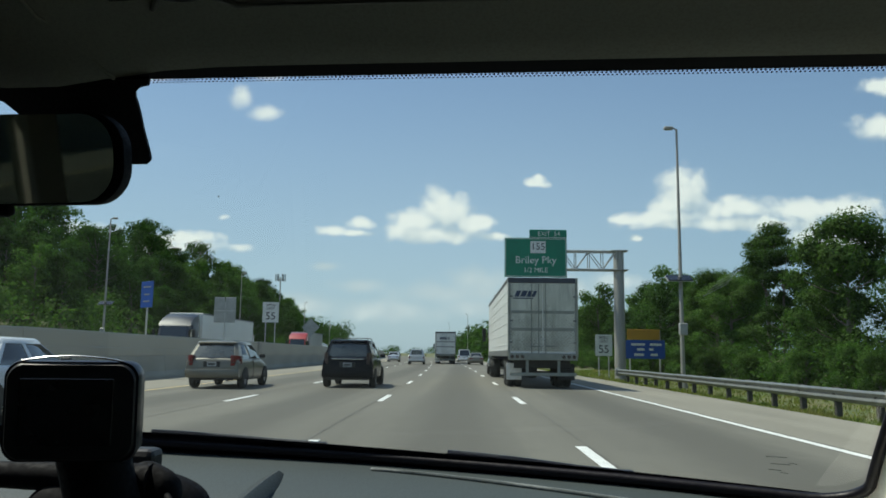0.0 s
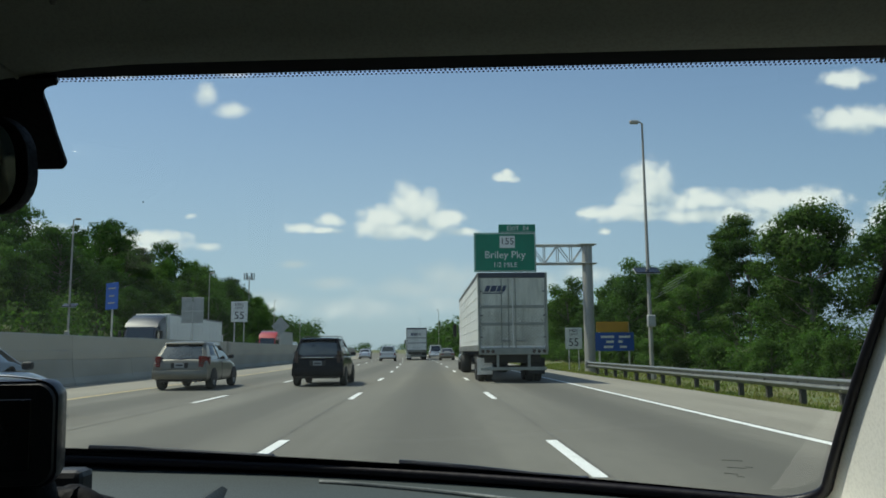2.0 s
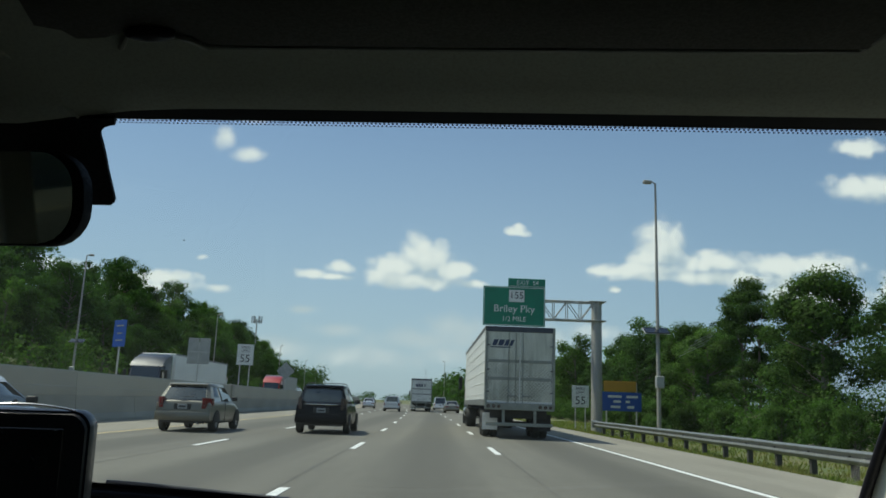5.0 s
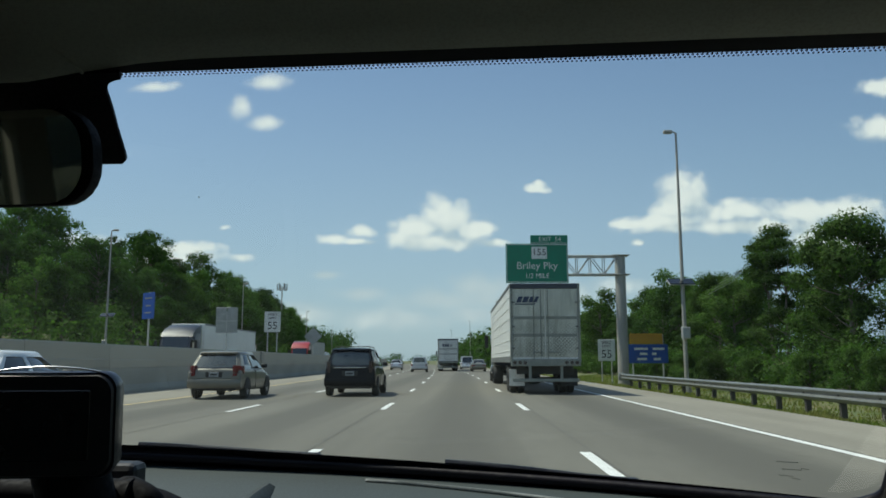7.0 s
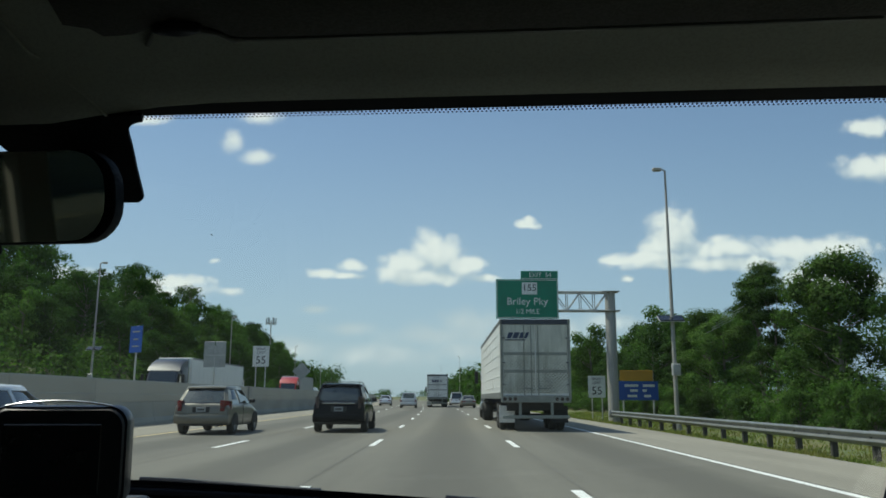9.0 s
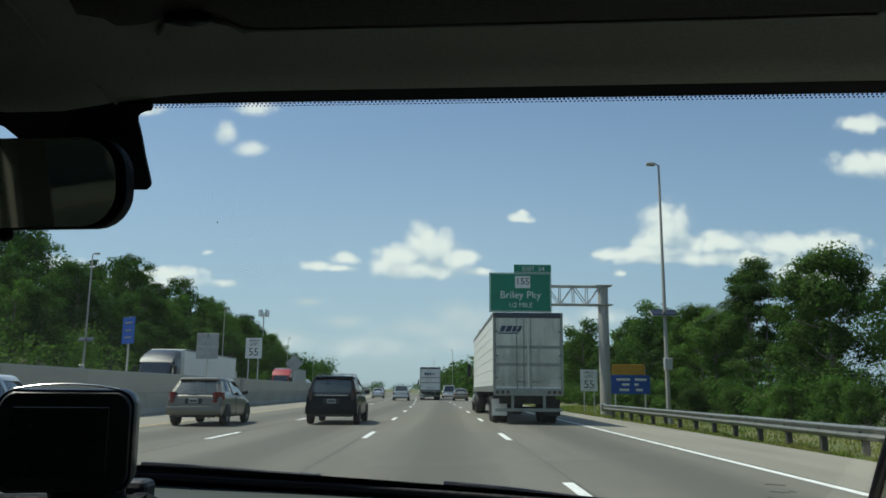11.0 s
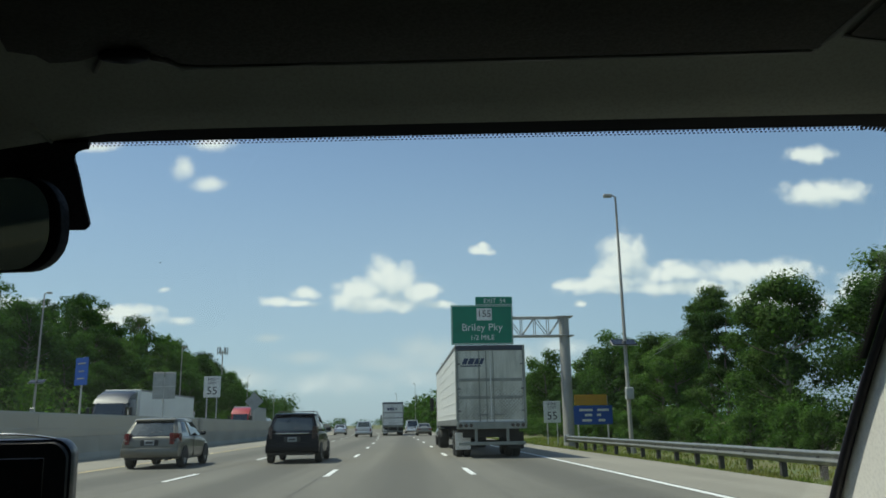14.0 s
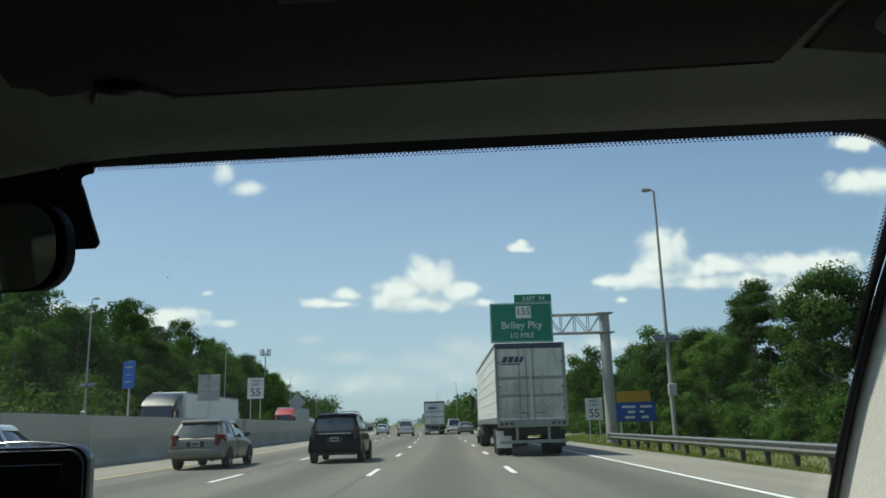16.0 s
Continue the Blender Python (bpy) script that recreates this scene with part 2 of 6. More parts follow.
M = dict(
    road=road_mat("worn_paving", (0.182, 0.171, 0.140)),
    shoulder=surf("shoulder_paving", (0.29, 0.268, 0.218), (0.23, 0.212, 0.172), scale=0.6, rough=0.9, bump=0.3, bump_scale=50, stretch=(1, 0.15, 1)),
    seam=surf("tar_seam", (0.150, 0.142, 0.120), rough=0.8, bump=0.2),
    white_line=surf("white_road_paint", (0.86, 0.86, 0.83), (0.70, 0.70, 0.67), scale=4, rough=0.7, bump_scale=90, fine_mix=0.4),
    yellow_line=surf("yellow_road_paint", (0.72, 0.55, 0.26), (0.62, 0.52, 0.32), scale=3, rough=0.7, bump_scale=90, fine_mix=0.4),
    concrete=surf("barrier_concrete", (0.42, 0.405, 0.335), (0.335, 0.325, 0.27), scale=0.9, rough=0.9, bump=0.3, bump_scale=30, stretch=(1, 0.25, 1), spread=0.03),
    concrete_low=surf("stained_concrete", (0.34, 0.335, 0.285), (0.275, 0.275, 0.235), scale=1.2, rough=0.9, bump=0.3, bump_scale=30, stretch=(1, 0.3, 1), spread=0.04),
    earth=surf("dry_verge", (0.10, 0.13, 0.04), (0.17, 0.15, 0.07), scale=0.35, rough=0.95, bump=0.5, bump_scale=12, fine_mix=0.5),
    grass=leaf_mat("grass_blades", (0.14, 0.17, 0.045), (0.22, 0.19, 0.08)),
    leaf_a=leaf_mat("broad_leaves", (0.062, 0.108, 0.031), (0.088, 0.136, 0.043)),
    # also fills the crown hearts, where its dark green stands for shade
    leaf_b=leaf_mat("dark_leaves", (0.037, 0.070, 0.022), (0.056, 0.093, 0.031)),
    leaf_c=leaf_mat("bright_undergrowth", (0.072, 0.124, 0.034), (0.050, 0.090, 0.027)),
    bark=surf("bark", (0.13, 0.105, 0.08), (0.2, 0.18, 0.15), scale=3, rough=0.95, bump=0.6, bump_scale=20, stretch=(1, 1, 0.2)),
    galv=surf("galvanised_steel", (0.50, 0.50, 0.48), (0.40, 0.40, 0.385), scale=2, rough=0.5, metal=0.25, bump=0.08, bump_scale=25),
    rail_steel=surf("weathered_rail_steel", (0.29, 0.295, 0.28), (0.23, 0.235, 0.225), scale=2, rough=0.42, metal=0.55, bump=0.08, bump_scale=25),
    pole=surf("weathered_grey_pole", (0.40, 0.385, 0.35), (0.33, 0.31, 0.28), scale=1.5, rough=0.6, metal=0.2, bump=0.1, bump_scale=20, stretch=(1, 1, 0.2)),
    post=surf("dark_rail_post", (0.07, 0.065, 0.055), rough=0.85),
    sign_green=surf("green_sign_sheet", (0.005, 0.20, 0.115), (0.006, 0.17, 0.10), scale=1, rough=0.5, bump=0.02, fine_mix=0.1),
    sign_blue=surf("blue_sign_sheet", (0.015, 0.08, 0.36), (0.015, 0.07, 0.3), scale=1, rough=0.5, bump=0.02, fine_mix=0.1),
    sign_orange=surf("amber_sign_sheet", (0.50, 0.26, 0.02), (0.42, 0.22, 0.02), scale=1, rough=0.5, bump=0.02, fine_mix=0.1),
    sign_white=surf("white_sign_sheet", (0.72, 0.73, 0.70), (0.62, 0.63, 0.6), scale=2, rough=0.5, bump=0.02, fine_mix=0.1),
    sign_back=surf("bare_sign_back", (0.38, 0.39, 0.38), (0.3, 0.31, 0.3), scale=2, rough=0.45, metal=0.4, bump=0.03),
    ink=surf("black_ink", (0.02, 0.02, 0.02), rough=0.5, bump=0),
    panel=surf("solar_cells", (0.02, 0.025, 0.04), rough=0.2, bump=0),
    trailer_white=surf("white_trailer_side", (0.80, 0.80, 0.76), (0.70, 0.70, 0.66), scale=0.8, rough=0.4, bump=0.05, bump_scale=8, stretch=(1, 0.3, 1)),
    trailer_door=quilt_mat("quilted_trailer_door", (0.60, 0.61, 0.53), (0.11, 0.11, 0.09)),
    trailer_steel=surf("grimy_steel", (0.22, 0.23, 0.22), (0.15, 0.15, 0.14), scale=3, rough=0.5, metal=0.3, bump=0.1),
    door_steel=surf("pale_door_steel", (0.27, 0.285, 0.25), (0.21, 0.225, 0.20), scale=3, rough=0.5, metal=0.2, bump=0.1),
    visor_label=surf("faded_label", (0.13, 0.125, 0.11), rough=0.8, bump=0),
    under=surf("dark_undercarriage", (0.035, 0.035, 0.033), rough=0.8, bump=0.1),
    decal=surf("dark_blue_decal", (0.03, 0.05, 0.11), rough=0.5, bump=0),
    rubber=surf("tyre_rubber", (0.025, 0.025, 0.024), (0.04, 0.04, 0.037), scale=8, rough=0.85, bump=0.2),
    rim=surf("alloy_rim", (0.45, 0.45, 0.44), rough=0.35, metal=0.7, bump=0.05),
    lamp_red=surf("red_lamp_lens", (0.20, 0.009, 0.010), (0.14, 0.008, 0.008), rough=0.2, bump=0, coat=0.6),
    lamp_dark=surf("smoked_lamp_lens", (0.028, 0.006, 0.009), rough=0.25, bump=0, coat=0.6),
    lamp_clear=surf("clear_lamp_lens", (0.7, 0.68, 0.62), rough=0.2, bump=0, coat=0.6),
    paint_black=surf("black_car_paint", (0.0030, 0.0036, 0.0065), (0.0040, 0.0046, 0.008), rough=0.16, bump=0, spec=0.12, coat=0.0),
    paint_beige=surf("pale_gold_car_paint", (0.165, 0.155, 0.122), (0.15, 0.14, 0.112), rough=0.4, metal=0.3, bump=0, coat=0.5),
    paint_silver=surf("silver_car_paint", (0.52, 0.54, 0.56), (0.48, 0.5, 0.52), rough=0.32, metal=0.5, bump=0, coat=0.8),
    paint_white=surf("white_car_paint", (0.70, 0.72, 0.74), (0.66, 0.68, 0.7), rough=0.35, bump=0, coat=0.8),
    paint_red=surf("red_truck_paint", (0.42, 0.03, 0.025), (0.36, 0.025, 0.02), rough=0.35, bump=0, coat=0.7),
    paint_navy=surf("dark_blue_truck_paint", (0.02, 0.028, 0.05), rough=0.45, bump=0, coat=0.2),
    car_glass=surf("tinted_car_glass", (0.012, 0.015, 0.016), rough=0.06, bump=0, spec=0.9, coat=0.6),
    # base lifted above car_glass: sky light in the pane, put into its colour
    pale_glass=surf("pale_rear_glass", (0.045, 0.055, 0.052), rough=0.12, bump=0, spec=0.9, coat=0.6),
    plastic=surf("black_bumper_plastic", (0.02, 0.02, 0.02), rough=0.6, bump=0.05),
    chrome=surf("bright_trim", (0.7, 0.7, 0.68), rough=0.18, metal=0.9, bump=0),
    headliner=surf("grey_headliner_cloth", (0.352, 0.362, 0.292), (0.328, 0.337, 0.272), scale=6, rough=0.95, bump=0.06, bump_scale=400),
    # same cloth as the headliner, the weaker light there put into its colour
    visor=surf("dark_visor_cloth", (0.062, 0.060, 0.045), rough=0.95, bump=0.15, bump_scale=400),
    seam_cloth=surf("pale_visor_piping", (0.27, 0.275, 0.235), rough=0.8, bump=0.05),
    dash=surf("grey_dashboard_vinyl", (0.044, 0.060, 0.060), (0.039, 0.053, 0.054), scale=4, rough=0.62, bump=0.03, bump_scale=500, fine_mix=0.08),
    dash_rib=surf("dark_dashboard_edge", (0.026, 0.036, 0.036), rough=0.6, bump=0.07, bump_scale=300),
    dash_pale=surf("pale_dashboard_line", (0.17, 0.195, 0.195), rough=0.6, bump=0.1, bump_scale=200),
    cream=surf("cream_pillar_trim", (0.84, 0.83, 0.75), (0.81, 0.80, 0.72), scale=5, rough=0.7, bump=0.03, bump_scale=300),
    frit=surf("black_glass_border", (0.008, 0.008, 0.010), rough=0.5, bump=0),
    seal=surf("black_rubber_seal", (0.009, 0.008, 0.013), spec=0.25, rough=0.45, bump=0.05, bump_scale=80),
    mirror_case=surf("black_mirror_case", (0.007, 0.007, 0.008), spec=0.15, rough=0.75, bump=0.05, bump_scale=300),
    gps_case=surf("black_glossy_case", (0.006, 0.006, 0.012), rough=0.4, bump=0.03, bump_scale=200, spec=0.35, coat=0.2),
    gps_bezel=surf("dark_grey_bezel", (0.018, 0.017, 0.017), rough=0.5, bump=0.05, bump_scale=300),
    gps_screen=surf("switched_off_screen", (0.004, 0.004, 0.004), rough=0.25, bump=0),
    fabric=surf("black_weighted_cloth", (0.004, 0.004, 0.005), (0.007, 0.007, 0.008), scale=20, rough=0.75, bump=0.05, bump_scale=160, spec=0.15),
    dark_trim=surf("dark_cabin_trim", (0.025, 0.025, 0.024), rough=0.85, bump=0.1, bump_scale=200),
    windshield=glass_mat("windshield_glass", (0.94, 0.98, 0.95), 0.0),
    window=glass_mat("tinted_side_glass", (0.24, 0.27, 0.25), 0.05),
    etch=surf("faint_etching", (0.13, 0.13, 0.115), rough=0.8, bump=0),
    scuff=surf("chalky_scuff", (0.33, 0.36, 0.34), rough=0.9, bump=0),
    plate=surf("pale_number_plate", (0.34, 0.35, 0.35), rough=0.5, bump=0.03),
)
_mirror = bpy.data.materials.new("mirror_silver")
_mirror.use_nodes = True
_mb = _mirror.node_tree.nodes["Principled BSDF"]
_mb.inputs["Base Color"].default_value, _mb.inputs["Metallic"].default_value, _mb.inputs["Roughness"].default_value = rgb(0.6, 0.6, 0.58), 1.0, 0.03
M["mirror"] = _mirror


# ---- building helpers ----
def finish(name, mesh, mat, smooth=None):
    if mat:
        mesh.materials.append(mat)
    if smooth:
        mesh.shade_smooth()
        mesh.set_sharp_from_angle(angle=radians(smooth))
    return mesh


def part(name, bm, mat, parent=None, label="", smooth=None):
    """One mesh object from a bmesh, under a thing or a part."""
    mesh = bpy.data.meshes.new(name)
    bmesh.ops.recalc_face_normals(bm, faces=bm.faces)
    bm.to_mesh(mesh)
    bm.free()
    finish(name, mesh, M[mat] if isinstance(mat, str) else mat, smooth)
    ob = new(name, mesh)
    if parent:
        ob.parent = parent
    if label:
        ob["label"] = label
    return ob


def thing(name, label, category, group="", kind="", at=None):
    ob = new(name)
    ob.empty_display_size = 0.2
    tagged(ob, label, category, group, kind)
    if at is not None:
        ob.matrix_basis = at
    return ob


def box(c, s, bevel=0.0, bm=None, m=None, seg=1):
    """A block with its centre c and its size s, edges rounded."""
    bm = bm or bmesh.new()
    one = bmesh.new()
    bmesh.ops.create_cube(one, size=1.0)
    bmesh.ops.scale(one, vec=s, verts=one.verts)
    if bevel:
        bmesh.ops.bevel(one, geom=one.edges[:], offset=bevel, segments=seg, affect="EDGES", profile=0.5)
    if m is not None:
        bmesh.ops.transform(one, matrix=m, verts=one.verts)
    bmesh.ops.translate(one, vec=c, verts=one.verts)
    tmp = bpy.data.meshes.new("tmp")
    one.to_mesh(tmp)
    one.free()
    bm.from_mesh(tmp)
    bpy.data.meshes.remove(tmp)
    return bm


def rod(a, b, r, r2=None, n=10, bm=None):
    """A round bar from a to b."""
    bm = bm or bmesh.new()
    a, b = Vector(a), Vector(b)
    one = bmesh.new()
    bmesh.ops.create_cone(one, cap_ends=True, segments=n, radius1=r, radius2=r if r2 is None else r2, depth=(b - a).length)
    m = Matrix.Translation((a + b) / 2) @ (b - a).to_track_quat("Z", "Y").to_matrix().to_4x4()
    bmesh.ops.transform(one, matrix=m, verts=one.verts)
    tmp = bpy.data.meshes.new("tmp")
    one.to_mesh(tmp)
    one.free()
    bm.from_mesh(tmp)
    bpy.data.meshes.remove(tmp)
    return bm


def loft(rings, close=True, caps=True, bm=None):
    """A skin over rings of equally many points."""
    bm = bm or bmesh.new()
    vs = [[bm.verts.new(p) for p in r] for r in rings]
    n = len(rings[0])
    for a, b in zip(vs, vs[1:]):
        for i in range(n if close else n - 1):
            j = (i + 1) % n
            bm.faces.new((a[i], a[j], b[j], b[i]))
    if caps and close:
        bm.faces.new(vs[0][::-1])
        bm.faces.new(vs[-1])
    return bm


def plate(pts, thick, bm=None):
    """A flat or bent plate: a closed outline, thickened along its normal."""
    bm = bm or bmesh.new()
    pts = [Vector(p) for p in pts]
    n = Vector()
    for i in range(len(pts)):
        n += (pts[i] - pts[0]).cross(pts[(i + 1) % len(pts)] - pts[0])
    n.normalize()
    return loft([[p - n * thick / 2 for p in pts], [p + n * thick / 2 for p in pts]], bm=bm)


def tube(pts, r, n=8, bm=None, r2=None):
    """A round bar that follows a line of points."""
    pts = [Vector(p) for p in pts]
    rings = []
    for i, p in enumerate(pts):
        d = (pts[min(i + 1, len(pts) - 1)] - pts[max(i - 1, 0)]).normalized()
        q = d.to_track_quat("Z", "Y")
        k = r if r2 is None else r + (r2 - r) * i / (len(pts) - 1)
        rings.append([p + q @ Vector((k * math.cos(2 * math.pi * j / n), k * math.sin(2 * math.pi * j / n), 0)) for j in range(n)])
    return loft(rings, bm=bm)


def words(name, text, size, mat, at, parent, depth=0.004, align="CENTER"):
    """Lettering as a mesh part, in Blender's own font."""
    cu = bpy.data.curves.new(name, "FONT")
    cu.body, cu.size, cu.align_x, cu.align_y, cu.extrude, cu.resolution_u = text, size, align, "CENTER", depth, 3
    tmp = bpy.data.objects.new(name, cu)
    mesh = bpy.data.meshes.new_from_object(tmp)
    bpy.data.objects.remove(tmp)
    mesh.materials.clear()
    mesh.materials.append(M[mat])
    ob = new(name, mesh)
    ob.parent, ob.matrix_basis = parent, at
    return ob


def bend(y):
    """How far the road has swung to the left at y metres ahead."""
    return -0.00018 * y * y if 0 < y < 500 else (-45.0 - 0.18 * (y - 500) if y >= 500 else 0.0)


def heading(y):
    return math.degrees(math.atan(0.00036 * max(0.0, min(y, 500.0))))


def on_road(x, y, z=0.0):
    return pose(x + bend(y), y, z, 0, 0, heading(y))


# ---- ground and roads ----
def strip(name, x0, x1, z0, z1, ys, mat, lift=0.0, nx=1):
    """A ribbon that follows the road between two offsets."""
    bm = bmesh.new()
    rows = [[bm.verts.new((x0 + (x1 - x0) * i / nx + bend(y), y, z0 + (z1 - z0) * i / nx + lift)) for i in range(nx + 1)] for y in ys]
    for a, b in zip(rows, rows[1:]):
        for i in range(nx):
            bm.faces.new((a[i], a[i + 1], b[i + 1], b[i]))
    return part(name, bm, mat)


YS = [-60, -30, -10] + list(range(0, 420, 10)) + [450, 500, 600, 800, 1200]


def ground_height(x, y):
    """Flat under the roads; a bank down beside the shoulder; a wooded rise beyond the far carriageway."""
    if x > 8.2:
        d = x - 8.2
        z = -0.12 - 0.14 * min(d, 2.0) + 0.05 * max(0, min(d - 2.0, 3.0)) + 0.06 * max(0, min(d - 6, 40))
    elif x < -32.0:
        d = -32.0 - x
        z = -0.1 + 0.46 * min(d, 26) * (1.0 if y < 200 else max(0.5, 1.0 - (y - 200) / 600))
    else:
        z = -0.12
    return z + (0.10 * noise.noise((x * 0.13, y * 0.13, 0)) if x > 10 or x < -33 else 0)


def build_ground():
    xs = [-3000, -900, -300, -150, -100, -80, -70, -64, -58, -52, -46, -42, -38, -35, -33, -32, -20, -10, 0, 6, 8.2, 8.7, 9.2, 9.8, 10.4, 11.2, 12, 13, 14, 16, 18, 21, 25, 32, 40, 60, 100, 200, 400, 1000, 3000]
    ys = [-1500, -400, -150, -60, -30, -15] + list(range(-10, 120, 4)) + list(range(120, 300, 12)) + [320, 360, 400, 450, 500, 600, 800, 1200, 2200, 4500]
    bm = bmesh.new()
    rows = [[bm.verts.new((x + bend(y), y, ground_height(x, y))) for x in xs] for y in ys]
    for a, b in zip(rows, rows[1:]):
        for i in range(len(xs) - 1):
            bm.faces.new((a[i], a[i + 1], b[i + 1], b[i]))
    tagged(part("ground", bm, "earth", smooth=80), "dry green verge and wooded slope beside the motorway", "ground", kind="structure")


build_ground()
road = tagged(strip("road", -9.75, 5.24, 0, 0, YS, "road", nx=8), "worn grey paved motorway lanes with tar seams", "road", kind="structure")
tagged(strip("shoulder_east", 5.24, 8.3, 0, -0.09, YS, "shoulder", nx=2), "pale grey paved shoulder beside the guardrail", "shoulder", kind="structure")
tagged(strip("shoulder_west", -13.4, -9.75, 0, 0, YS, "shoulder", nx=2), "pale grey inner shoulder along the concrete barrier", "shoulder", kind="structure")
tagged(strip("far_road", -31.5, -14.0, 0, 0, YS, "road", nx=4), "far carriageway behind the concrete barrier", "road", kind="structure")
for x in (-5.72, -2.12, 1.74):
    s = strip("lane_seam", x - 0.02, x + 0.02, 0, 0, YS[:40], "seam", 0.004)
    s.parent = road
for name, x, w, mat in (("edge_line_east", 5.06, 0.15, "white_line"), ("edge_line_west", -9.5, 0.14, "yellow_line")):
    s = strip(name, x - w / 2, x + w / 2, 0.0, 0.0, YS, mat, 0.006)
    s.parent = road
s = strip("far_edge_line", -31.0, -30.85, 0, 0, YS, "white_line", 0.006)
s.parent = road


def build_dashes():
    bm = bmesh.new()
    w, l = 0.075, 1.55
    for y0, y1 in ((-l, l),):
        vs = [bm.verts.new(p) for p in ((-w, y0, 0), (w, y0, 0), (w, y1, 0), (-w, y1, 0))]
        top = [bm.verts.new((v.co.x * 0.97, v.co.y * 0.995, 0.004)) for v in vs]
        bm.faces.new(top)
        for i in range(4):
            bm.faces.new((vs[i], vs[(i + 1) % 4], top[(i + 1) % 4], top[i]))
    first = part("lane_dash", bm, "white_line", road)
    first.matrix_basis = on_road(1.62, -3.0, 0.005)
    for x, start in ((1.62, 9.2), (-2.0, 9.5), (-5.68, 8.6)):
        for k in range(26):
            y = start + 12.2 * k
            ob = new("lane_dash", first.data)
            ob.parent, ob.matrix_basis = road, on_road(x, y, 0.005)


build_dashes()


def build_barrier():
    """The tall median wall: cast panels with a ledge line, a stained foot and open joints."""
    wall = thing("barrier_wall", "tall weathered concrete median barrier with a stained lower band", "barrier", kind="structure")
    L = 5.98
    foot = [(0.30, 0), (0.30, 0.10), (0.20, 0.32), (0.13, 0.98), (-0.30, 0.98), (-0.42, 0)]
    head = [(0.125, 0.99), (0.125, 1.30), (0.105, 1.32), (0.095, 1.84), (0.07, 1.90), (-0.22, 1.90), (-0.26, 1.84), (-0.30, 0.99)]
    f = loft([[(x, 0.01, z) for x, z in foot], [(x, L - 0.01, z) for x, z in foot]])
    h = loft([[(x, 0.01, z) for x, z in head], [(x, L - 0.01, z) for x, z in head]])
    fo, ho = part("panel_foot", f, "concrete_low", wall), part("panel", h, "concrete", wall)
    rng = random.Random(4)
    for k in range(-3, 68):
        y = k * 6.0
        m = on_road(-13.55, y, 0) @ pose(rng.uniform(-0.008, 0.008), 0, rng.uniform(-0.01, 0.01), 0, rng.uniform(-0.15, 0.15), 0)
        if k == -3:
            fo.matrix_basis = ho.matrix_basis = m
            continue
        for src in (fo, ho):
            ob = new(src.name.split(".")[0], src.data)
            ob.parent, ob.matrix_basis = wall, m
    for k in (9, 17, 26):
        p = part("joint_pier", box((0.02, 0, 0.96), (0.36, 0.62, 1.92), 0.02), "concrete_low", wall)
        p.matrix_basis = on_road(-13.5, k * 6.0, 0)


build_barrier()


def ring_wheel(r, w, side):
    """A tyre and its rim, upright, axle across."""
    prof = [(0.62, -0.5), (0.9, -0.5), (0.97, -0.42), (1.0, -0.2), (1.0, 0.2), (0.97, 0.42), (0.9, 0.5), (0.62, 0.5)]
    n = 22
    rings = [[(x * w, r * k * math.cos(2 * math.pi * j / n), r * k * math.sin(2 * math.pi * j / n)) for k, x in prof] for j in range(n)]
    bm = bmesh.new()
    vs = [[bm.verts.new(p) for p in q] for q in rings]
    for j in range(n):
        a, b = vs[j], vs[(j + 1) % n]
        for i in range(len(prof) - 1):
            bm.faces.new((a[i], a[i + 1], b[i + 1], b[i]))
    rim = bmesh.new()
    dish = [(0.64, 0.42), (0.60, 0.36), (0.25, 0.30), (0.14, 0.40), (0.02, 0.40)]
    vs = [[rim.verts.new((side * x * w, r * k * math.cos(2 * math.pi * j / n), r * k * math.sin(2 * math.pi * j / n))) for k, x in dish] for j in range(n)]
    for j in range(n):
        a, b = vs[j], vs[(j + 1) % n]
        for i in range(len(dish) - 1):
            bm_f = (a[i], a[i + 1], b[i + 1], b[i])
            rim.faces.new(bm_f)
    return bm, rim


def add_wheel(car, x, y, r, w=0.235, rim_mat="rim"):
    side = 1 if x > 0 else -1
    t, rim = ring_wheel(r, w, side)
    tyre = part("wheel", t, "rubber", car, smooth=40)
    tyre.location = (x, y, r)
    part("rim", rim, rim_mat, tyre, "grey rim", smooth=40)


# ---- the cabin round the camera ----
CX = -0.38  # the car's middle


def top_edge(x):
    u = x - CX
    return Vector((x, 0.615 - 0.112 * u * u, 1.421 + 0.023 * u - 0.043 * u * u))


def low_edge(x):
    u = x - CX
    return Vector((x, 1.10 - 0.30 * u * u, 1.066 - 0.046 * u))


def screen(x, s, off=0.0):
    """A point of the windshield: across the car, and from its head (0) to its foot (1); off lifts it outwards."""
    a, b = top_edge(x), low_edge(x)
    p = a.lerp(b, s)
    n = Vector((0, b.z - a.z, -(b.y - a.y))).normalized() * -1.0
    return p + n * (0.02 * 4 * s * (1 - s) + off)


def side_x(s):
    """The windshield's right edge."""
    return 0.410 + 0.026 * s


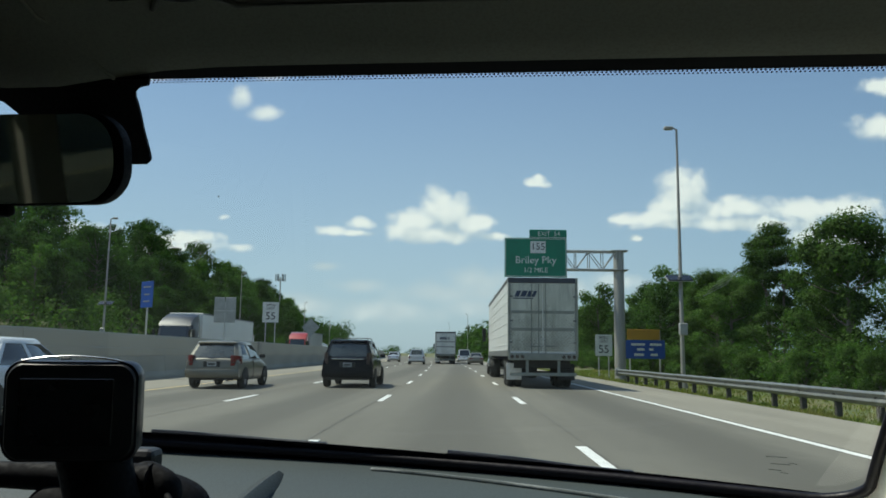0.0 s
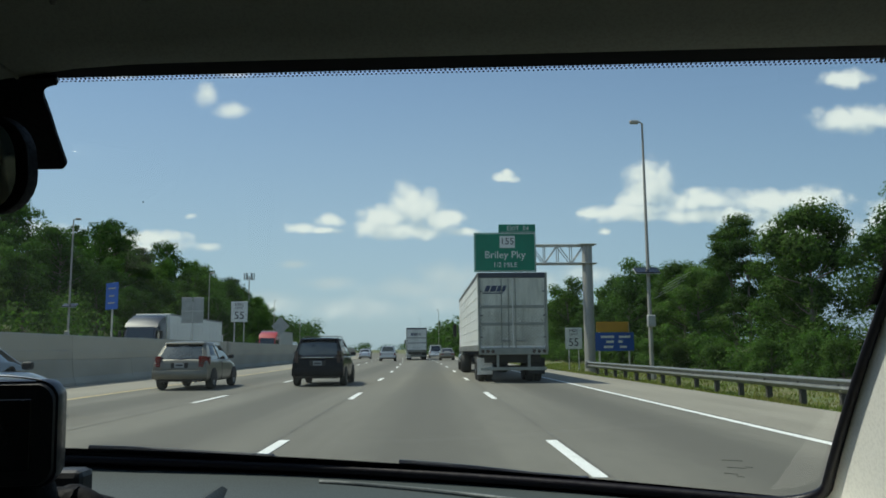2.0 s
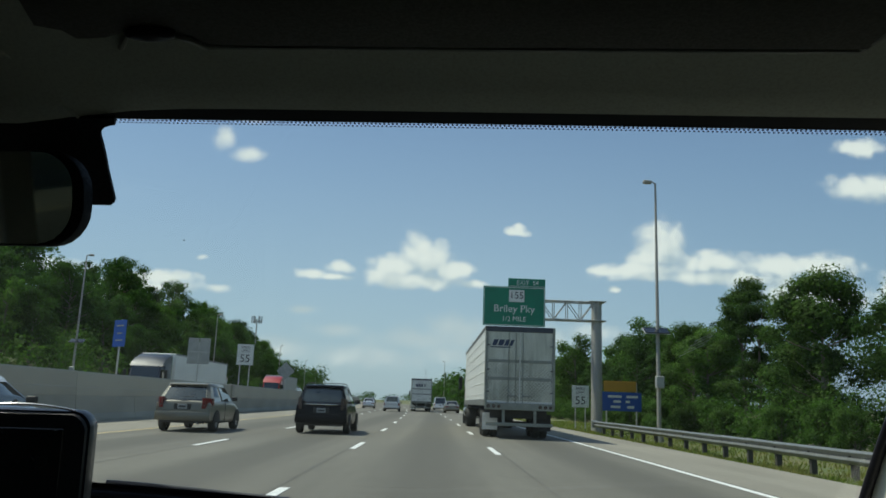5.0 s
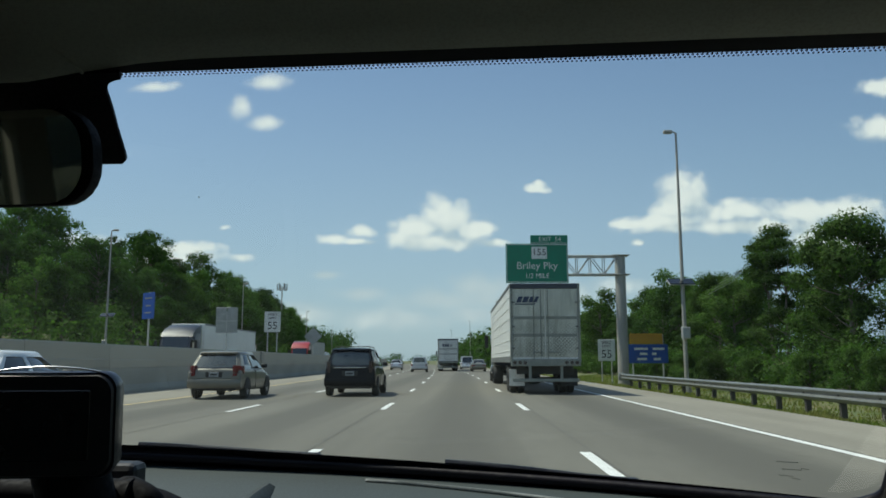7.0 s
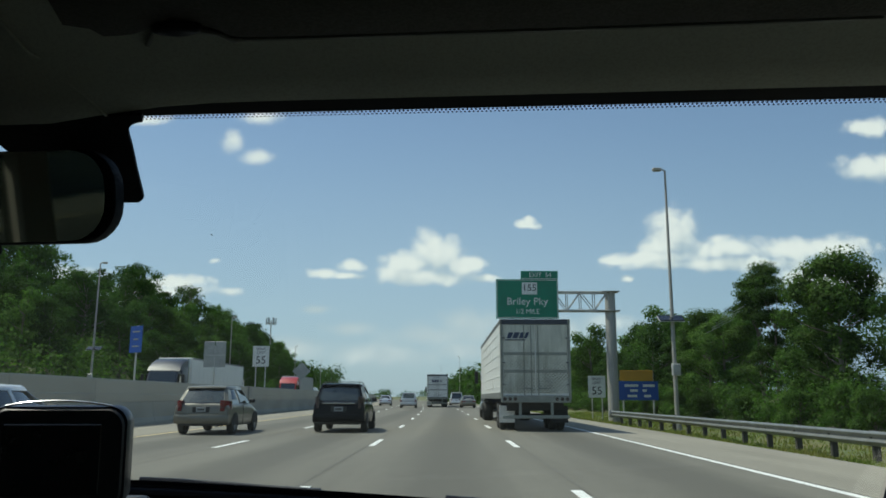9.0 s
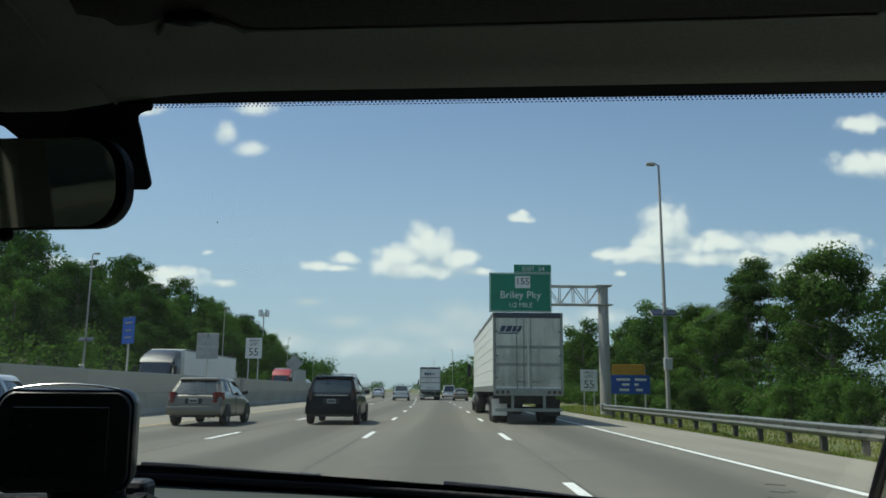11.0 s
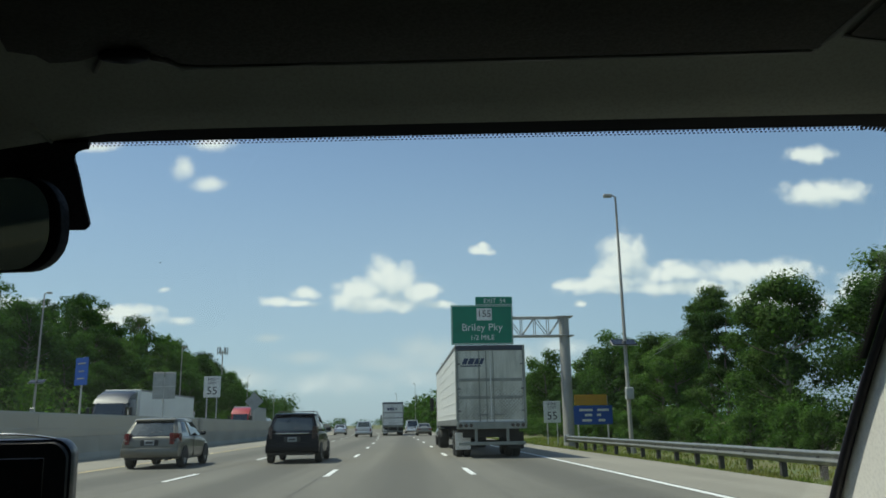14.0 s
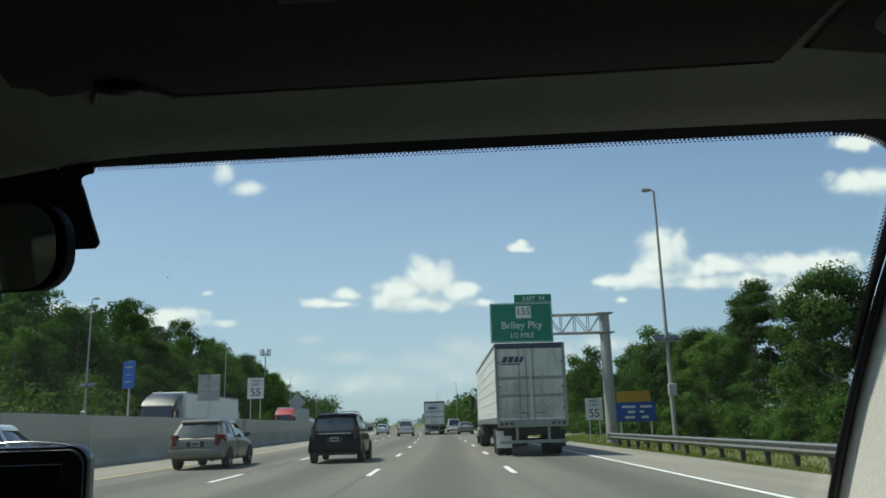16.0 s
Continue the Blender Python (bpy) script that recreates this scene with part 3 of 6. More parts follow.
def build_cabin():
    car = thing("car_cabin", "dim car cabin with grey headliner, blue-grey dashboard and cream pillar", "car cabin")
    # glass
    rows = []
    for i in range(15):
        s = i / 14
        xr = side_x(s)
        xl = 2 * CX - xr
        rows.append([screen(xl + (xr - xl) * j / 24, s) for j in range(25)])
    glass = part("windshield", loft(rows, close=False), "windshield", car, "clear curved windshield with faint scuffs", smooth=60)
    glass.data.flip_normals()  # faces look into the cabin
    glass.visible_shadow = False
    # black border along the head, with a saw of dots
    xs = [-1.16 + 0.02 * i for i in range(81)]
    a = [screen(x, -0.050, -0.0015) for x in xs]
    b = [screen(x, -0.0075, -0.0015) for x in xs]
    part("glass_border", loft([a, b], close=False), "frit", glass, "black printed border")
    bm = bmesh.new()
    for row, (s0, half) in enumerate(((-0.0056, 0.00120), (-0.0018, 0.00105))):
        for i in range(420):
            x = -1.05 + 0.0034 * i + (0.0017 if row else 0)
            if x > 0.346:
                break
            c = screen(x, s0, -0.0015)
            ex, es = Vector((half, 0, 0)), (screen(x, s0 + 0.01, -0.0015) - c).normalized() * half
            bm.faces.new([bm.verts.new(c + d) for d in (-ex, -es, ex, es)])
    dots = part("border_dots", bm, "frit", glass)
    dots["kind"] = "stuff"
    # the border and its dots sweep round the upper corner
    arc = [(0.345 + 0.060 * math.sin(t), 0.09 * (1 - math.cos(t)) - 0.0074) for t in [math.pi / 2 * k / 30 for k in range(31)]]
    arc += [(0.405 + 0.036 * (s - 0.086), s) for s in [0.086 + 0.0075 * k for k in range(1, 50)]]
    outer = [screen(min(x + 0.05, side_x(s) + 0.002), s - 0.04 * max(0.0, 1 - k / 40), -0.0015) for k, (x, s) in enumerate(arc)]
    inner = [screen(x, s, -0.0015) for x, s in arc]
    part("corner_border", loft([outer, inner], close=False), "frit", glass, "black printed border")
    bm = bmesh.new()
    for row in range(2):
        for k, (x, s) in enumerate(arc):
            c = screen(x - 0.0004 - 0.0020 * row * min(1, k / 30), s + 0.001 + 0.0032 * row, -0.0015)
            h = 0.0019 - row * 0.0004
            ex, es = Vector((h, 0, 0)), (screen(x, s + 0.02, -0.004) - screen(x, s, -0.004)).normalized() * h
            bm.faces.new([bm.verts.new(c + d) for d in (-ex, -es, ex, es)])
    dots = part("corner_dots", bm, "frit", glass)
    dots["kind"] = "stuff"
    # right rubber edge and foot of the glass, swept round the lower corner
    line = [screen(side_x(i / 20 * 0.9) + 0.004, i / 20 * 0.9, -0.006) for i in range(21)]
    xr = side_x(0.9)
    corner = []
    for k in range(1, 9):
        t = k / 8 * math.pi / 2
        corner.append(screen(xr + 0.004 - 0.055 * (1 - math.cos(t)), 0.9 + 0.057 * math.sin(t), -0.006))
    x0 = corner[-1].x
    foot = [screen(x0 - (x0 + 1.2) * k / 40, 0.957 + 0.016 * min(1.0, k / 16), -0.006) for k in range(1, 41)]
    part("glass_seal", tube(line, 0.0030, 8, r2=0.0060), "seal", car, "black rubber windshield edge", smooth=60)
    part("foot_seal", tube(line[-1:] + corner + foot, 0.0062, 8), "seal", car, "black rubber windshield foot", smooth=60)
    # dark cowl band under the glass
    a = [screen(x, 0.950, 0.0) for x in xs]
    b = [screen(x, 1.04, 0.0) for x in xs]
    part("cowl_band", loft([a, b], close=False), "seal", car, "black band at the foot of the windshield")
    # headliner: swept over the head of the glass, back over the seats, turned down at the sides
    prof = [(-0.010, 0.0085), (-0.014, 0.0068), (-0.038, 0.0165), (-0.075, 0.027), (-0.12, 0.036), (-0.20, 0.052), (-0.35, 0.07), (-0.7, 0.085), (-1.4, 0.085), (-2.8, 0.05)]
    rings = []
    for i in range(41):
        x = -1.26 + (0.50 + 1.26) * i / 40
        u = abs(x - CX)
        drop = 0.55 * max(0.0, u - 0.74) ** 1.5
        e = top_edge(max(-1.15, min(x, 0.40)))
        lump = 0.016 * math.exp(-((x + 0.36) / 0.085) ** 2)
        rings.append([(x, e.y + dy - 0.002, e.z + dz - drop * (1 if k > 1 else 0.8) - (lump if k < 4 else lump * 0.4)) for k, (dy, dz) in enumerate(prof)])
    inner = loft(rings, close=False)
    part("headliner", inner, "headliner", car, "grey cloth headliner", smooth=50)
    up = [[(x, y, z + 0.03) for x, y, z in r] for r in rings]
    part("roof_panel", loft(up, close=False), "paint_silver", car, "pale silver roof")
    # moulded seam that runs back from the mirror
    seam = []
    for q in range(13):
        f = 1.0 + 4.0 * q / 12
        x = -0.290 - 0.0107 * (f - 1.0)
        r = rings[int(round((x + 1.26) / 1.76 * 40))]
        k = min(4, int(f))
        p = Vector(r[k]).lerp(Vector(r[k + 1]), f - k)
        seam.append(Vector((x, p.y, p.z - 0.0004)))
    part("headliner_seam", tube(seam, 0.0016, 6), "headliner", car, "moulded headliner seam", smooth=60)
    # sun visor over the passenger, folded up, with a pale piped edge and a notch for its clip
    def lined(x, v, off=0.0):
        """A point under the headliner: v metres back from the visor's front line."""
        e = top_edge(x)
        return Vector((x, e.y - 0.083 - v, e.z + 0.0292 + 0.187 * v - off))

    def notch(x):
        return 0.020 * math.exp(-((x + 0.203) / 0.022) ** 2) + (0.006 if x < -0.17 else 0.0)
    cols = []
    for k in range(49):
        col = []
        for v, off in ((0.0, 0.0), (0.006, 0.0045), (0.05, 0.006), (0.10, 0.006), (0.17, 0.006), (0.17, -0.008), (0.0, -0.014)):
            xr, xl = 0.273 + 0.22 * v, -0.285 + 0.12 * v
            x = xl + (xr - xl) * k / 48
            col.append(lined(x, v + notch(x) * max(0.0, 1 - v / 0.17), off))
        cols.append(col)
    visor = part("sun_visor", loft(cols), "visor", car, "cloth sun visor folded up, its shade put into the colour", smooth=50)
    edge = [lined(-0.16 + 0.433 * k / 24, 0.0, 0.001) for k in range(25)]
    side = [lined(0.273 + 0.22 * v, v, 0.004) for v in [0.02 * k for k in range(1, 9)]]
    hook = [lined(x, v, 0.004) for x, v in ((-0.232, 0.001), (-0.226, 0.010), (-0.221, 0.017), (-0.205, 0.011), (-0.189, 0.015), (-0.178, 0.011), (-0.168, 0.003))]
    part("piping", tube(hook + edge + side, 0.0024, 6), "seam_cloth", visor, "pale piped edge", smooth=60)
    eye = [(0.018 * math.cos(t), 0.0055 * math.sin(t)) for t in [2 * math.pi * j / 20 for j in range(20)]]
    clip = loft([[lined(-0.204 + q * a, 0.021 + q * b, 0.004 + o) for a, b in eye] for q, o in ((1.0, 0.0), (1.0, 0.004), (0.8, 0.0055))])
    part("visor_clip", clip, "seal", visor, "dark visor clip", smooth=50)
    tag = loft([[lined(x, 0.100, 0.0075), lined(x, 0.150, 0.0075)] for x in [-0.066 + 0.0178 * k for k in range(11)]], close=False)
    tag = part("visor_label", tag, "visor_label", visor, "faded warning label of plain bars")
    for x0, x1 in ((-0.060, -0.036), (-0.030, -0.002), (0.004, 0.016), (0.040, 0.100)):
        bm = loft([[lined(x0 + (x1 - x0) * k / 4, v, 0.0082) for v in (0.106, 0.113 if x0 < 0.03 else 0.108)] for k in range(5)], close=False)
        part("label_bar", bm, "seal", tag)
    # moulded corner beside the visor that carries its pivot, shade in its dark colour
    cols = []
    for k in range(13):
        x0 = 0.284 + 0.126 * k / 12
        f = -0.006 + 0.020 * (1 - k / 12) ** 1.4
        cols.append([lined(x0 + 0.2 * v * (1 - k / 12), v, o) for v, o in ((f, -0.002), (f + 0.006, 0.005), (f + 0.04, 0.003), (0.12, 0.004), (0.17, 0.0))])
    corner_piece = part("visor_mount", loft(cols, close=False), "visor", car, "moulded corner round the visor pivot, coloured dark for shade", smooth=60)
    part("mount_edge", tube([c[0] - Vector((0, 0, 0.002)) for c in cols], 0.0022, 6), "seam_cloth", corner_piece, "pale moulded edge", smooth=60)
    eye = [(math.cos(t), math.sin(t)) for t in [2 * math.pi * j / 20 for j in range(20)]]
    rim = loft([[lined(0.342 + r * a, 0.043 + 0.8 * r * b, o) for a, b in eye] for r, o in ((0.022, 0.003), (0.017, 0.010), (0.0125, 0.011))], caps=False)
    part("pivot_rim", rim, "seam_cloth", corner_piece, "pale rim of the visor pivot", smooth=60)
    part("pivot_socket", loft([[lined(0.342 + r * a, 0.043 + 0.8 * r * b, 0.0095) for a, b in eye] for r in (0.0125, 0.004)]), "seal", corner_piece, "dark pivot socket")
    # mirror foot printed on the glass and its cover
    cov = [screen(x, s, -0.008) for x, s in ((-0.262, -0.0180), (-0.2630, -0.0070), (-0.2680, -0.0055), (-0.2725, -0.0025), (-0.2760, 0.003), (-0.2782, 0.010), (-0.2793, 0.018), (-0.2798, 0.028), (-0.2815, 0.05), (-0.2845, 0.08), (-0.288, 0.128), (-0.289, 0.138), (-0.294, 0.145), (-0.372, 0.145), (-0.380, 0.10), (-0.384, 0.055), (-0.387, 0.038), (-0.393, 0.018), (-0.407, 0.006), (-0.42, -0.022))]
    part("mirror_cover", plate(cov, 0.004), "mirror_case", car, "black cover round the mirror foot")
    stalk = rod((-0.345, 0.66, 1.385), (-0.345, 0.60, 1.345), 0.016, 0.012)
    part("mirror_stalk", stalk, "mirror_case", car)

    def mirror_ring(k, y):
        out = []
        w, h, r = 0.128 * k, 0.0365 * k, 0.030 * k
        for cx, cz, a0 in ((w - r, h - r, 0), (-(w - r), h - r, 90), (-(w - r), -(h - r), 180), (w - r, -(h - r), 270)):
            for j in range(7):
                t = radians(a0 + 90 * j / 6)
                out.append((cx + r * math.cos(t), y, cz + r * math.sin(t)))
        return out
    mir = part("rear_view_mirror", loft([mirror_ring(0.5, 0.035), mirror_ring(0.88, 0.028), mirror_ring(1.0, 0.010), mirror_ring(1.0, -0.002), mirror_ring(0.975, -0.004)]), "mirror_case", car, "black rear-view mirror", smooth=40)
    mir.matrix_basis = pose(-0.396, 0.595, 1.350, 10, 0, -6)
    face = mirror_ring(0.955, -0.0062)
    part("mirror_glass", plate(face, 0.003), "mirror", mir, "dim mirror glass")
    tab = part("mirror_tab", box((0.006, 0.0, -0.040), (0.05, 0.012, 0.011), 0.005, seg=2), "mirror_case", mir, "small lever under the mirror")
    # dashboard: a vinyl top with a raised rib, seams and a vent
    prof = [(0.05, -0.030), (0.0, -0.019), (-0.03, -0.024), (-0.06, -0.029), (-0.14, -0.040), (-0.25, -0.065), (-0.34, -0.12), (-0.38, -0.25), (-0.36, -0.45)]
    rings = []
    for i in range(37):
        x = -1.22 + 1.72 * i / 36
        e = low_edge(x)
        lift = 0.016 + 0.011 * max(0.0, min(1.0, (x + 0.35) / 0.6))
        rings.append([(x, e.y + dy, e.z + dz + lift) for dy, dz in prof])
    dash = part("dashboard", loft(rings, close=False), "dash", car, "blue-grey vinyl dashboard top", smooth=50)
    # vent lips: the highlight along them is put into their pale colour
    for name, dy, dz, x0, x1, r, mat in (("vent_lip", -0.020, -0.0125, -0.17, 0.07, 0.0022, "dash_pale"), ("vent_lip", -0.024, -0.0125, -0.42, -0.20, 0.0022, "dash_pale")):
        pts = []
        for k in range(15):
            x = x0 + (x1 - x0) * k / 14
            e = low_edge(x)
            pts.append((x, e.y + dy, e.z + dz + 0.011 * max(0.0, min(1.0, (x + 0.35) / 0.6))))
        part(name, tube(pts, r, 6), mat, dash, "pale moulded line", smooth=60)
    seam = []
    for k in range(25):
        x = -0.12 + 0.56 * k / 24
        e, q = low_edge(x), k / 24
        seam.append((x, e.y - 0.040 - 0.085 * q ** 1.4, e.z - 0.0085 - 0.0122 * q ** 1.4 + 0.011 * max(0.0, min(1.0, (x + 0.35) / 0.6))))
    part("dash_seam", tube(seam, 0.0030, 6), "dash_pale", dash, "pale moulded line", smooth=60)
    rib = [Vector((-0.232 - 0.012 * k / 8, 1.015 - 0.24 * k / 8, 1.040 - 0.022 * (k / 8) ** 1.5)) for k in range(9)]
    bm = loft([[p + Vector((dx, 0, dz)) for dx, dz in ((-0.027, -0.020), (-0.020, 0.003), (-0.004, 0.010), (0.011, 0.001), (0.020, -0.030))] for p in rib])
    part("dash_rib", bm, "dash_rib", dash, "dark raised dashboard edge", smooth=50)
    # pillar trim, cream, from the roof down and round under the lower corner of the glass
    def pillar(flip):
        path = [(screen(side_x(max(0.0, min(q, 0.9))) + 0.0085, q, -0.008), 0.0) for q in [-0.04 + 0.94 * k / 14 for k in range(15)]]
        x9 = side_x(0.9) + 0.0085
        for k in range(1, 9):
            t = k / 8 * math.pi / 2
            path.append((screen(x9 - 0.055 * (1 - math.cos(t)), 0.9 + 0.061 * math.sin(t), -0.008), k / 8))
        up = ((-0.001, 0.010, 0.002), (0.001, -0.005, -0.004), (0.004, -0.05, -0.045), (0.012, -0.095, -0.085), (0.07, -0.09, -0.07), (0.10, 0.03, 0.03))
        down = ((0.0, 0.010, 0.002), (0.001, -0.003, -0.005), (0.012, -0.030, -0.030), (0.026, -0.055, -0.060), (0.06, -0.055, -0.085), (0.10, 0.03, -0.06))
        rings = []
        for p, w in path:
            rings.append([p + Vector(a).lerp(Vector(b), w) for a, b in zip(up, down)])
        if flip:
            rings = [[Vector((2 * CX - q.x, q.y, q.z)) for q in r] for r in rings]
        return part("pillar_trim", loft(rings), "cream", car, "cream plastic windshield pillar trim", smooth=50)
    ledge = [(0.384, 0.918), (0.387, 0.905), (0.396, 0.866), (0.407, 0.826), (0.422, 0.787), (0.455, 0.70), (0.62, 0.70), (0.62, 0.88), (0.43, 0.904)]
    part("pillar_foot", plate([(x, y, 1.029) for x, y in ledge], -0.014), "cream", car, "cream trim at the pillar's foot")
    pillar(False)
    pillar(True)
    # plain walls that close the cabin: doors with windows, bulkhead, floor, tail
    for side in (1, -1):
        x = CX + side * 0.93
        part("door_panel", box((x, -0.55, 0.62), (0.06, 2.9, 0.76), 0.01), "dark_trim", car)
        part("door_skin", box((x + side * 0.045, -0.55, 0.66), (0.022, 2.9, 0.70), 0.01, seg=2), "paint_silver", car, "pale silver door skin")
        part("roof_rail", box((x - side * 0.02, -0.95, 1.41), (0.08, 2.9, 0.10), 0.02), "headliner", car)
        part("door_pillar", box((x, -0.55, 1.2), (0.06, 0.12, 0.5), 0.01), "headliner", car, "grey cloth door pillar")
        pane = part("side_window", box((x, -0.6, 1.19), (0.005, 2.7, 0.42)), "window", car)
        pane.visible_shadow = False
    part("bulkhead", box((CX, 1.16, 0.55), (1.9, 0.05, 0.70)), "dark_trim", car)
    part("cabin_floor", box((CX, -0.5, 0.24), (1.9, 3.5, 0.05)), "dark_trim", car)
    part("tail_panel", box((CX, -2.2, 0.6), (1.9, 0.05, 0.8)), "dark_trim", car)
    part("tail_header", box((CX, -2.2, 1.44), (1.9, 0.05, 0.14)), "dark_trim", car)
    pane = part("tail_window", box((CX, -2.2, 1.18), (1.6, 0.006, 0.38)), "window", car)
    pane.visible_shadow = False
    part("seat_row", box((CX, -0.75, 0.75), (1.5, 0.25, 0.9), 0.06, seg=2), "headliner", car, "grey cloth seat backs")
    # bonnet, nose and wheels, below the line of sight
    rings = []
    for y, z, k in ((1.14, 0.965, 1.0), (1.45, 0.93, 0.99), (1.85, 0.85, 0.95), (2.08, 0.74, 0.88), (2.14, 0.55, 0.84), (2.10, 0.30, 0.82)):
        rings.append([(CX + 0.90 * k * t, y - 0.10 * t * t, z - 0.05 * t ** 4) for t in [-1 + 0.125 * j for j in range(17)]])
    part("bonnet", loft(rings, close=False), "paint_silver", car, "pale silver bonnet", smooth=50)
    for side in (1, -1):
        part("wing", box((CX + side * 0.88, 1.62, 0.56), (0.05, 0.86, 0.55), 0.02), "paint_silver", car)
        for y in (1.45, -1.35):
            add_wheel(car, CX + side * 0.80, y, 0.33)
    # scuffs and specks on the glass
    bm = bmesh.new()
    for k in range(4):
        a, b = screen(0.238 + 0.003 * k, 0.456 - 0.012 * k, 0.002), screen(0.258 + 0.002 * k, 0.422 - 0.01 * k, 0.002)
        w = Vector((0.0005, 0, 0))
        bm.faces.new([bm.verts.new(p) for p in (a - w, a + w, b + w, b - w)])
    part("scuff", bm, "scuff", glass, "chalky wiper scuff")
    c = screen(-0.243, 0.235, 0.002)
    bm = bmesh.new()
    bm.faces.new([bm.verts.new(c + Vector(d)) for d in ((-.0006, 0, -.0005), (.0005, 0, -.0009), (.0008, 0, .0006), (-.0003, 0, .001))])
    part("speck", bm, "etch", glass, "dark speck")
    bm = bmesh.new()
    for i, (du, ds, l) in enumerate(((0, 0, .022), (.007, .019, .020), (.006, .036, .014), (.024, .013, .007), (.018, .041, .008))):
        p = screen(0.340 + du, 0.868 + ds, 0.001)
        bm.faces.new([bm.verts.new(p + Vector(d)) for d in ((0, 0, 0), (l, -0.004, -0.0008), (l, -0.004, 0.0), (0, 0, 0.0008))])
    part("etched_mark", bm, "etch", glass, "small dark mark etched in the glass")
    # wipers lying along the foot, outside
    def wiper(x0, x1, lift):
        w = part("wiper", box((0, 0, 0), (0.01, 0.01, 0.01)), "seal", car, "black wiper arm and blade")
        pts = [screen(x0 + (x1 - x0) * k / 12, 0.979 - lift * math.sin(math.pi * min(1, k / 12 * 1.2)), 0.002) for k in range(13)]
        part("wiper_blade", tube(pts, 0.006, 6), "seal", w, smooth=60)
        pts = [screen(x0 + (x1 - x0) * k / 12, 0.977 - lift * math.sin(math.pi * min(1, k / 12 * 1.2)), 0.010) for k in range(4, 13)]
        part("wiper_arm", tube(pts, 0.004, 6), "gps_case", w, smooth=60)
        w.data = bpy.data.meshes.new_from_object(w)
        w.matrix_basis = Matrix.Identity(4)
        bmx = bmesh.new()
        box(screen(x1, 0.978, 0.008), (0.03, 0.02, 0.010), 0.004, bm=bmx)
        bmx.to_mesh(w.data)
        bmx.free()
        return w
    wiper(-0.55, -0.20, 0.006)
    wiper(-0.13, 0.20, 0.009)
    return car


build_cabin()


def build_navigator():
    gps = thing("navigation_device", "switched-off black navigation device on a dashboard mount", "navigation device", at=pose(-0.3665, 0.722, 1.143, 4, 0, 8))

    def ring(w, h, y, bow=0.0075, r=0.011):
        pts = []
        for cx, cz, a0 in ((w - r, h - r, 0), (-(w - r), h - r, 90), (-(w - r), -(h - r), 180), (w - r, -(h - r), 270)):
            for j in range(5):
                t = radians(a0 + 90 * j / 4)
                x, z = cx + r * math.cos(t), cz + r * math.sin(t)
                k = 1 - (x / w) ** 2
                pts.append((x + math.copysign(0.003 * (1 - (z / h) ** 2), x), y, z + math.copysign(bow * k, z)))
        return pts
    part("case", loft([ring(0.049, 0.035, 0.034), ring(0.058, 0.043, 0.024), ring(0.0595, 0.0445, 0.004), ring(0.0585, 0.0435, -0.001)]), "gps_case", gps, smooth=40)
    part("bezel", loft([ring(0.0565, 0.042, -0.0015), ring(0.055, 0.0405, -0.004)]), "gps_bezel", gps, "dark grey bezel", smooth=30)
    part("screen", box((-0.003, -0.0047, 0.0), (0.084, 0.002, 0.062), 0.0008), "gps_screen", gps, "dark switched-off screen")
    # chrome tube added for the highlight on the case's top edge
    top = [(x, -0.0005, 0.0438 + 0.0075 * (1 - (x / 0.0585) ** 2)) for x in [-0.046 + 0.0092 * k for k in range(11)]]
    part("bright_edge", tube(top, 0.0011, 6), "chrome", gps, "added bright line for the highlight on the top edge", smooth=60)
    mount = thing("dashboard_mount", "black weighted cloth mount with a cable on the dashboard", "device mount", at=pose(-0.345, 0.80, 1.012))
    rings = []
    for k in range(9):
        t = k / 8
        rr = 0.078 * math.sqrt(max(0.0, 1 - t ** 2.4)) + 0.004
        rings.append([(-0.025 + rr * 1.15 * math.cos(a) * (1 + 0.10 * math.sin(3 * a + 1)), -0.02 + 0.05 + rr * 0.78 * math.sin(a) * (1 + 0.08 * math.cos(2 * a)), 0.018 + 0.048 * t + 0.006 * math.sin(5 * a) * (1 - t)) for a in [2 * math.pi * j / 28 for j in range(28)]])
    part("weighted_base", loft(rings), "fabric", mount, "black weighted cloth base", smooth=60)
    part("stem", rod((-0.005, -0.03, 0.035), (-0.018, -0.045, 0.105), 0.034, 0.033, 14), "fabric", mount, smooth=40)
    part("arm", rod((-0.16, 0.01, 0.060), (0.03, -0.005, 0.058), 0.013, 0.017, n=12), "fabric", mount, "black mount arm", smooth=40)
    part("cradle", box((-0.012, 0.055, 0.066), (0.050, 0.035, 0.034), 0.007, seg=2), "gps_bezel", mount, "dark grey cradle block")
    knob = []
    for k in range(9):
        t = k / 8
        rr = 0.021 * math.sqrt(max(0.0, 1 - (2 * t - 1) ** 4)) + 0.002
        c = Vector((0.012, 0.004, 0.060)).lerp(Vector((0.060, -0.010, 0.042)), t)
        knob.append([c + Vector((0.3 * rr * math.cos(a), 0.55 * rr * math.cos(a) , rr * math.sin(a) * (1 + 0.06 * math.sin(3 * a)))) for a in [2 * math.pi * j / 16 for j in range(16)]])
    part("clamp_knob", loft(knob), "fabric", mount, "black clamp knob", smooth=50)
    cable = [Vector((0.050 + 0.075 * t, -0.015 - 0.115 * t, 0.046 - 0.008 * t - 0.010 * math.sin(3.1 * t))) for t in [k / 14 for k in range(15)]]
    part("cable", tube(cable, 0.0036, 8), "fabric", mount, "black power cable", smooth=60)


build_navigator()


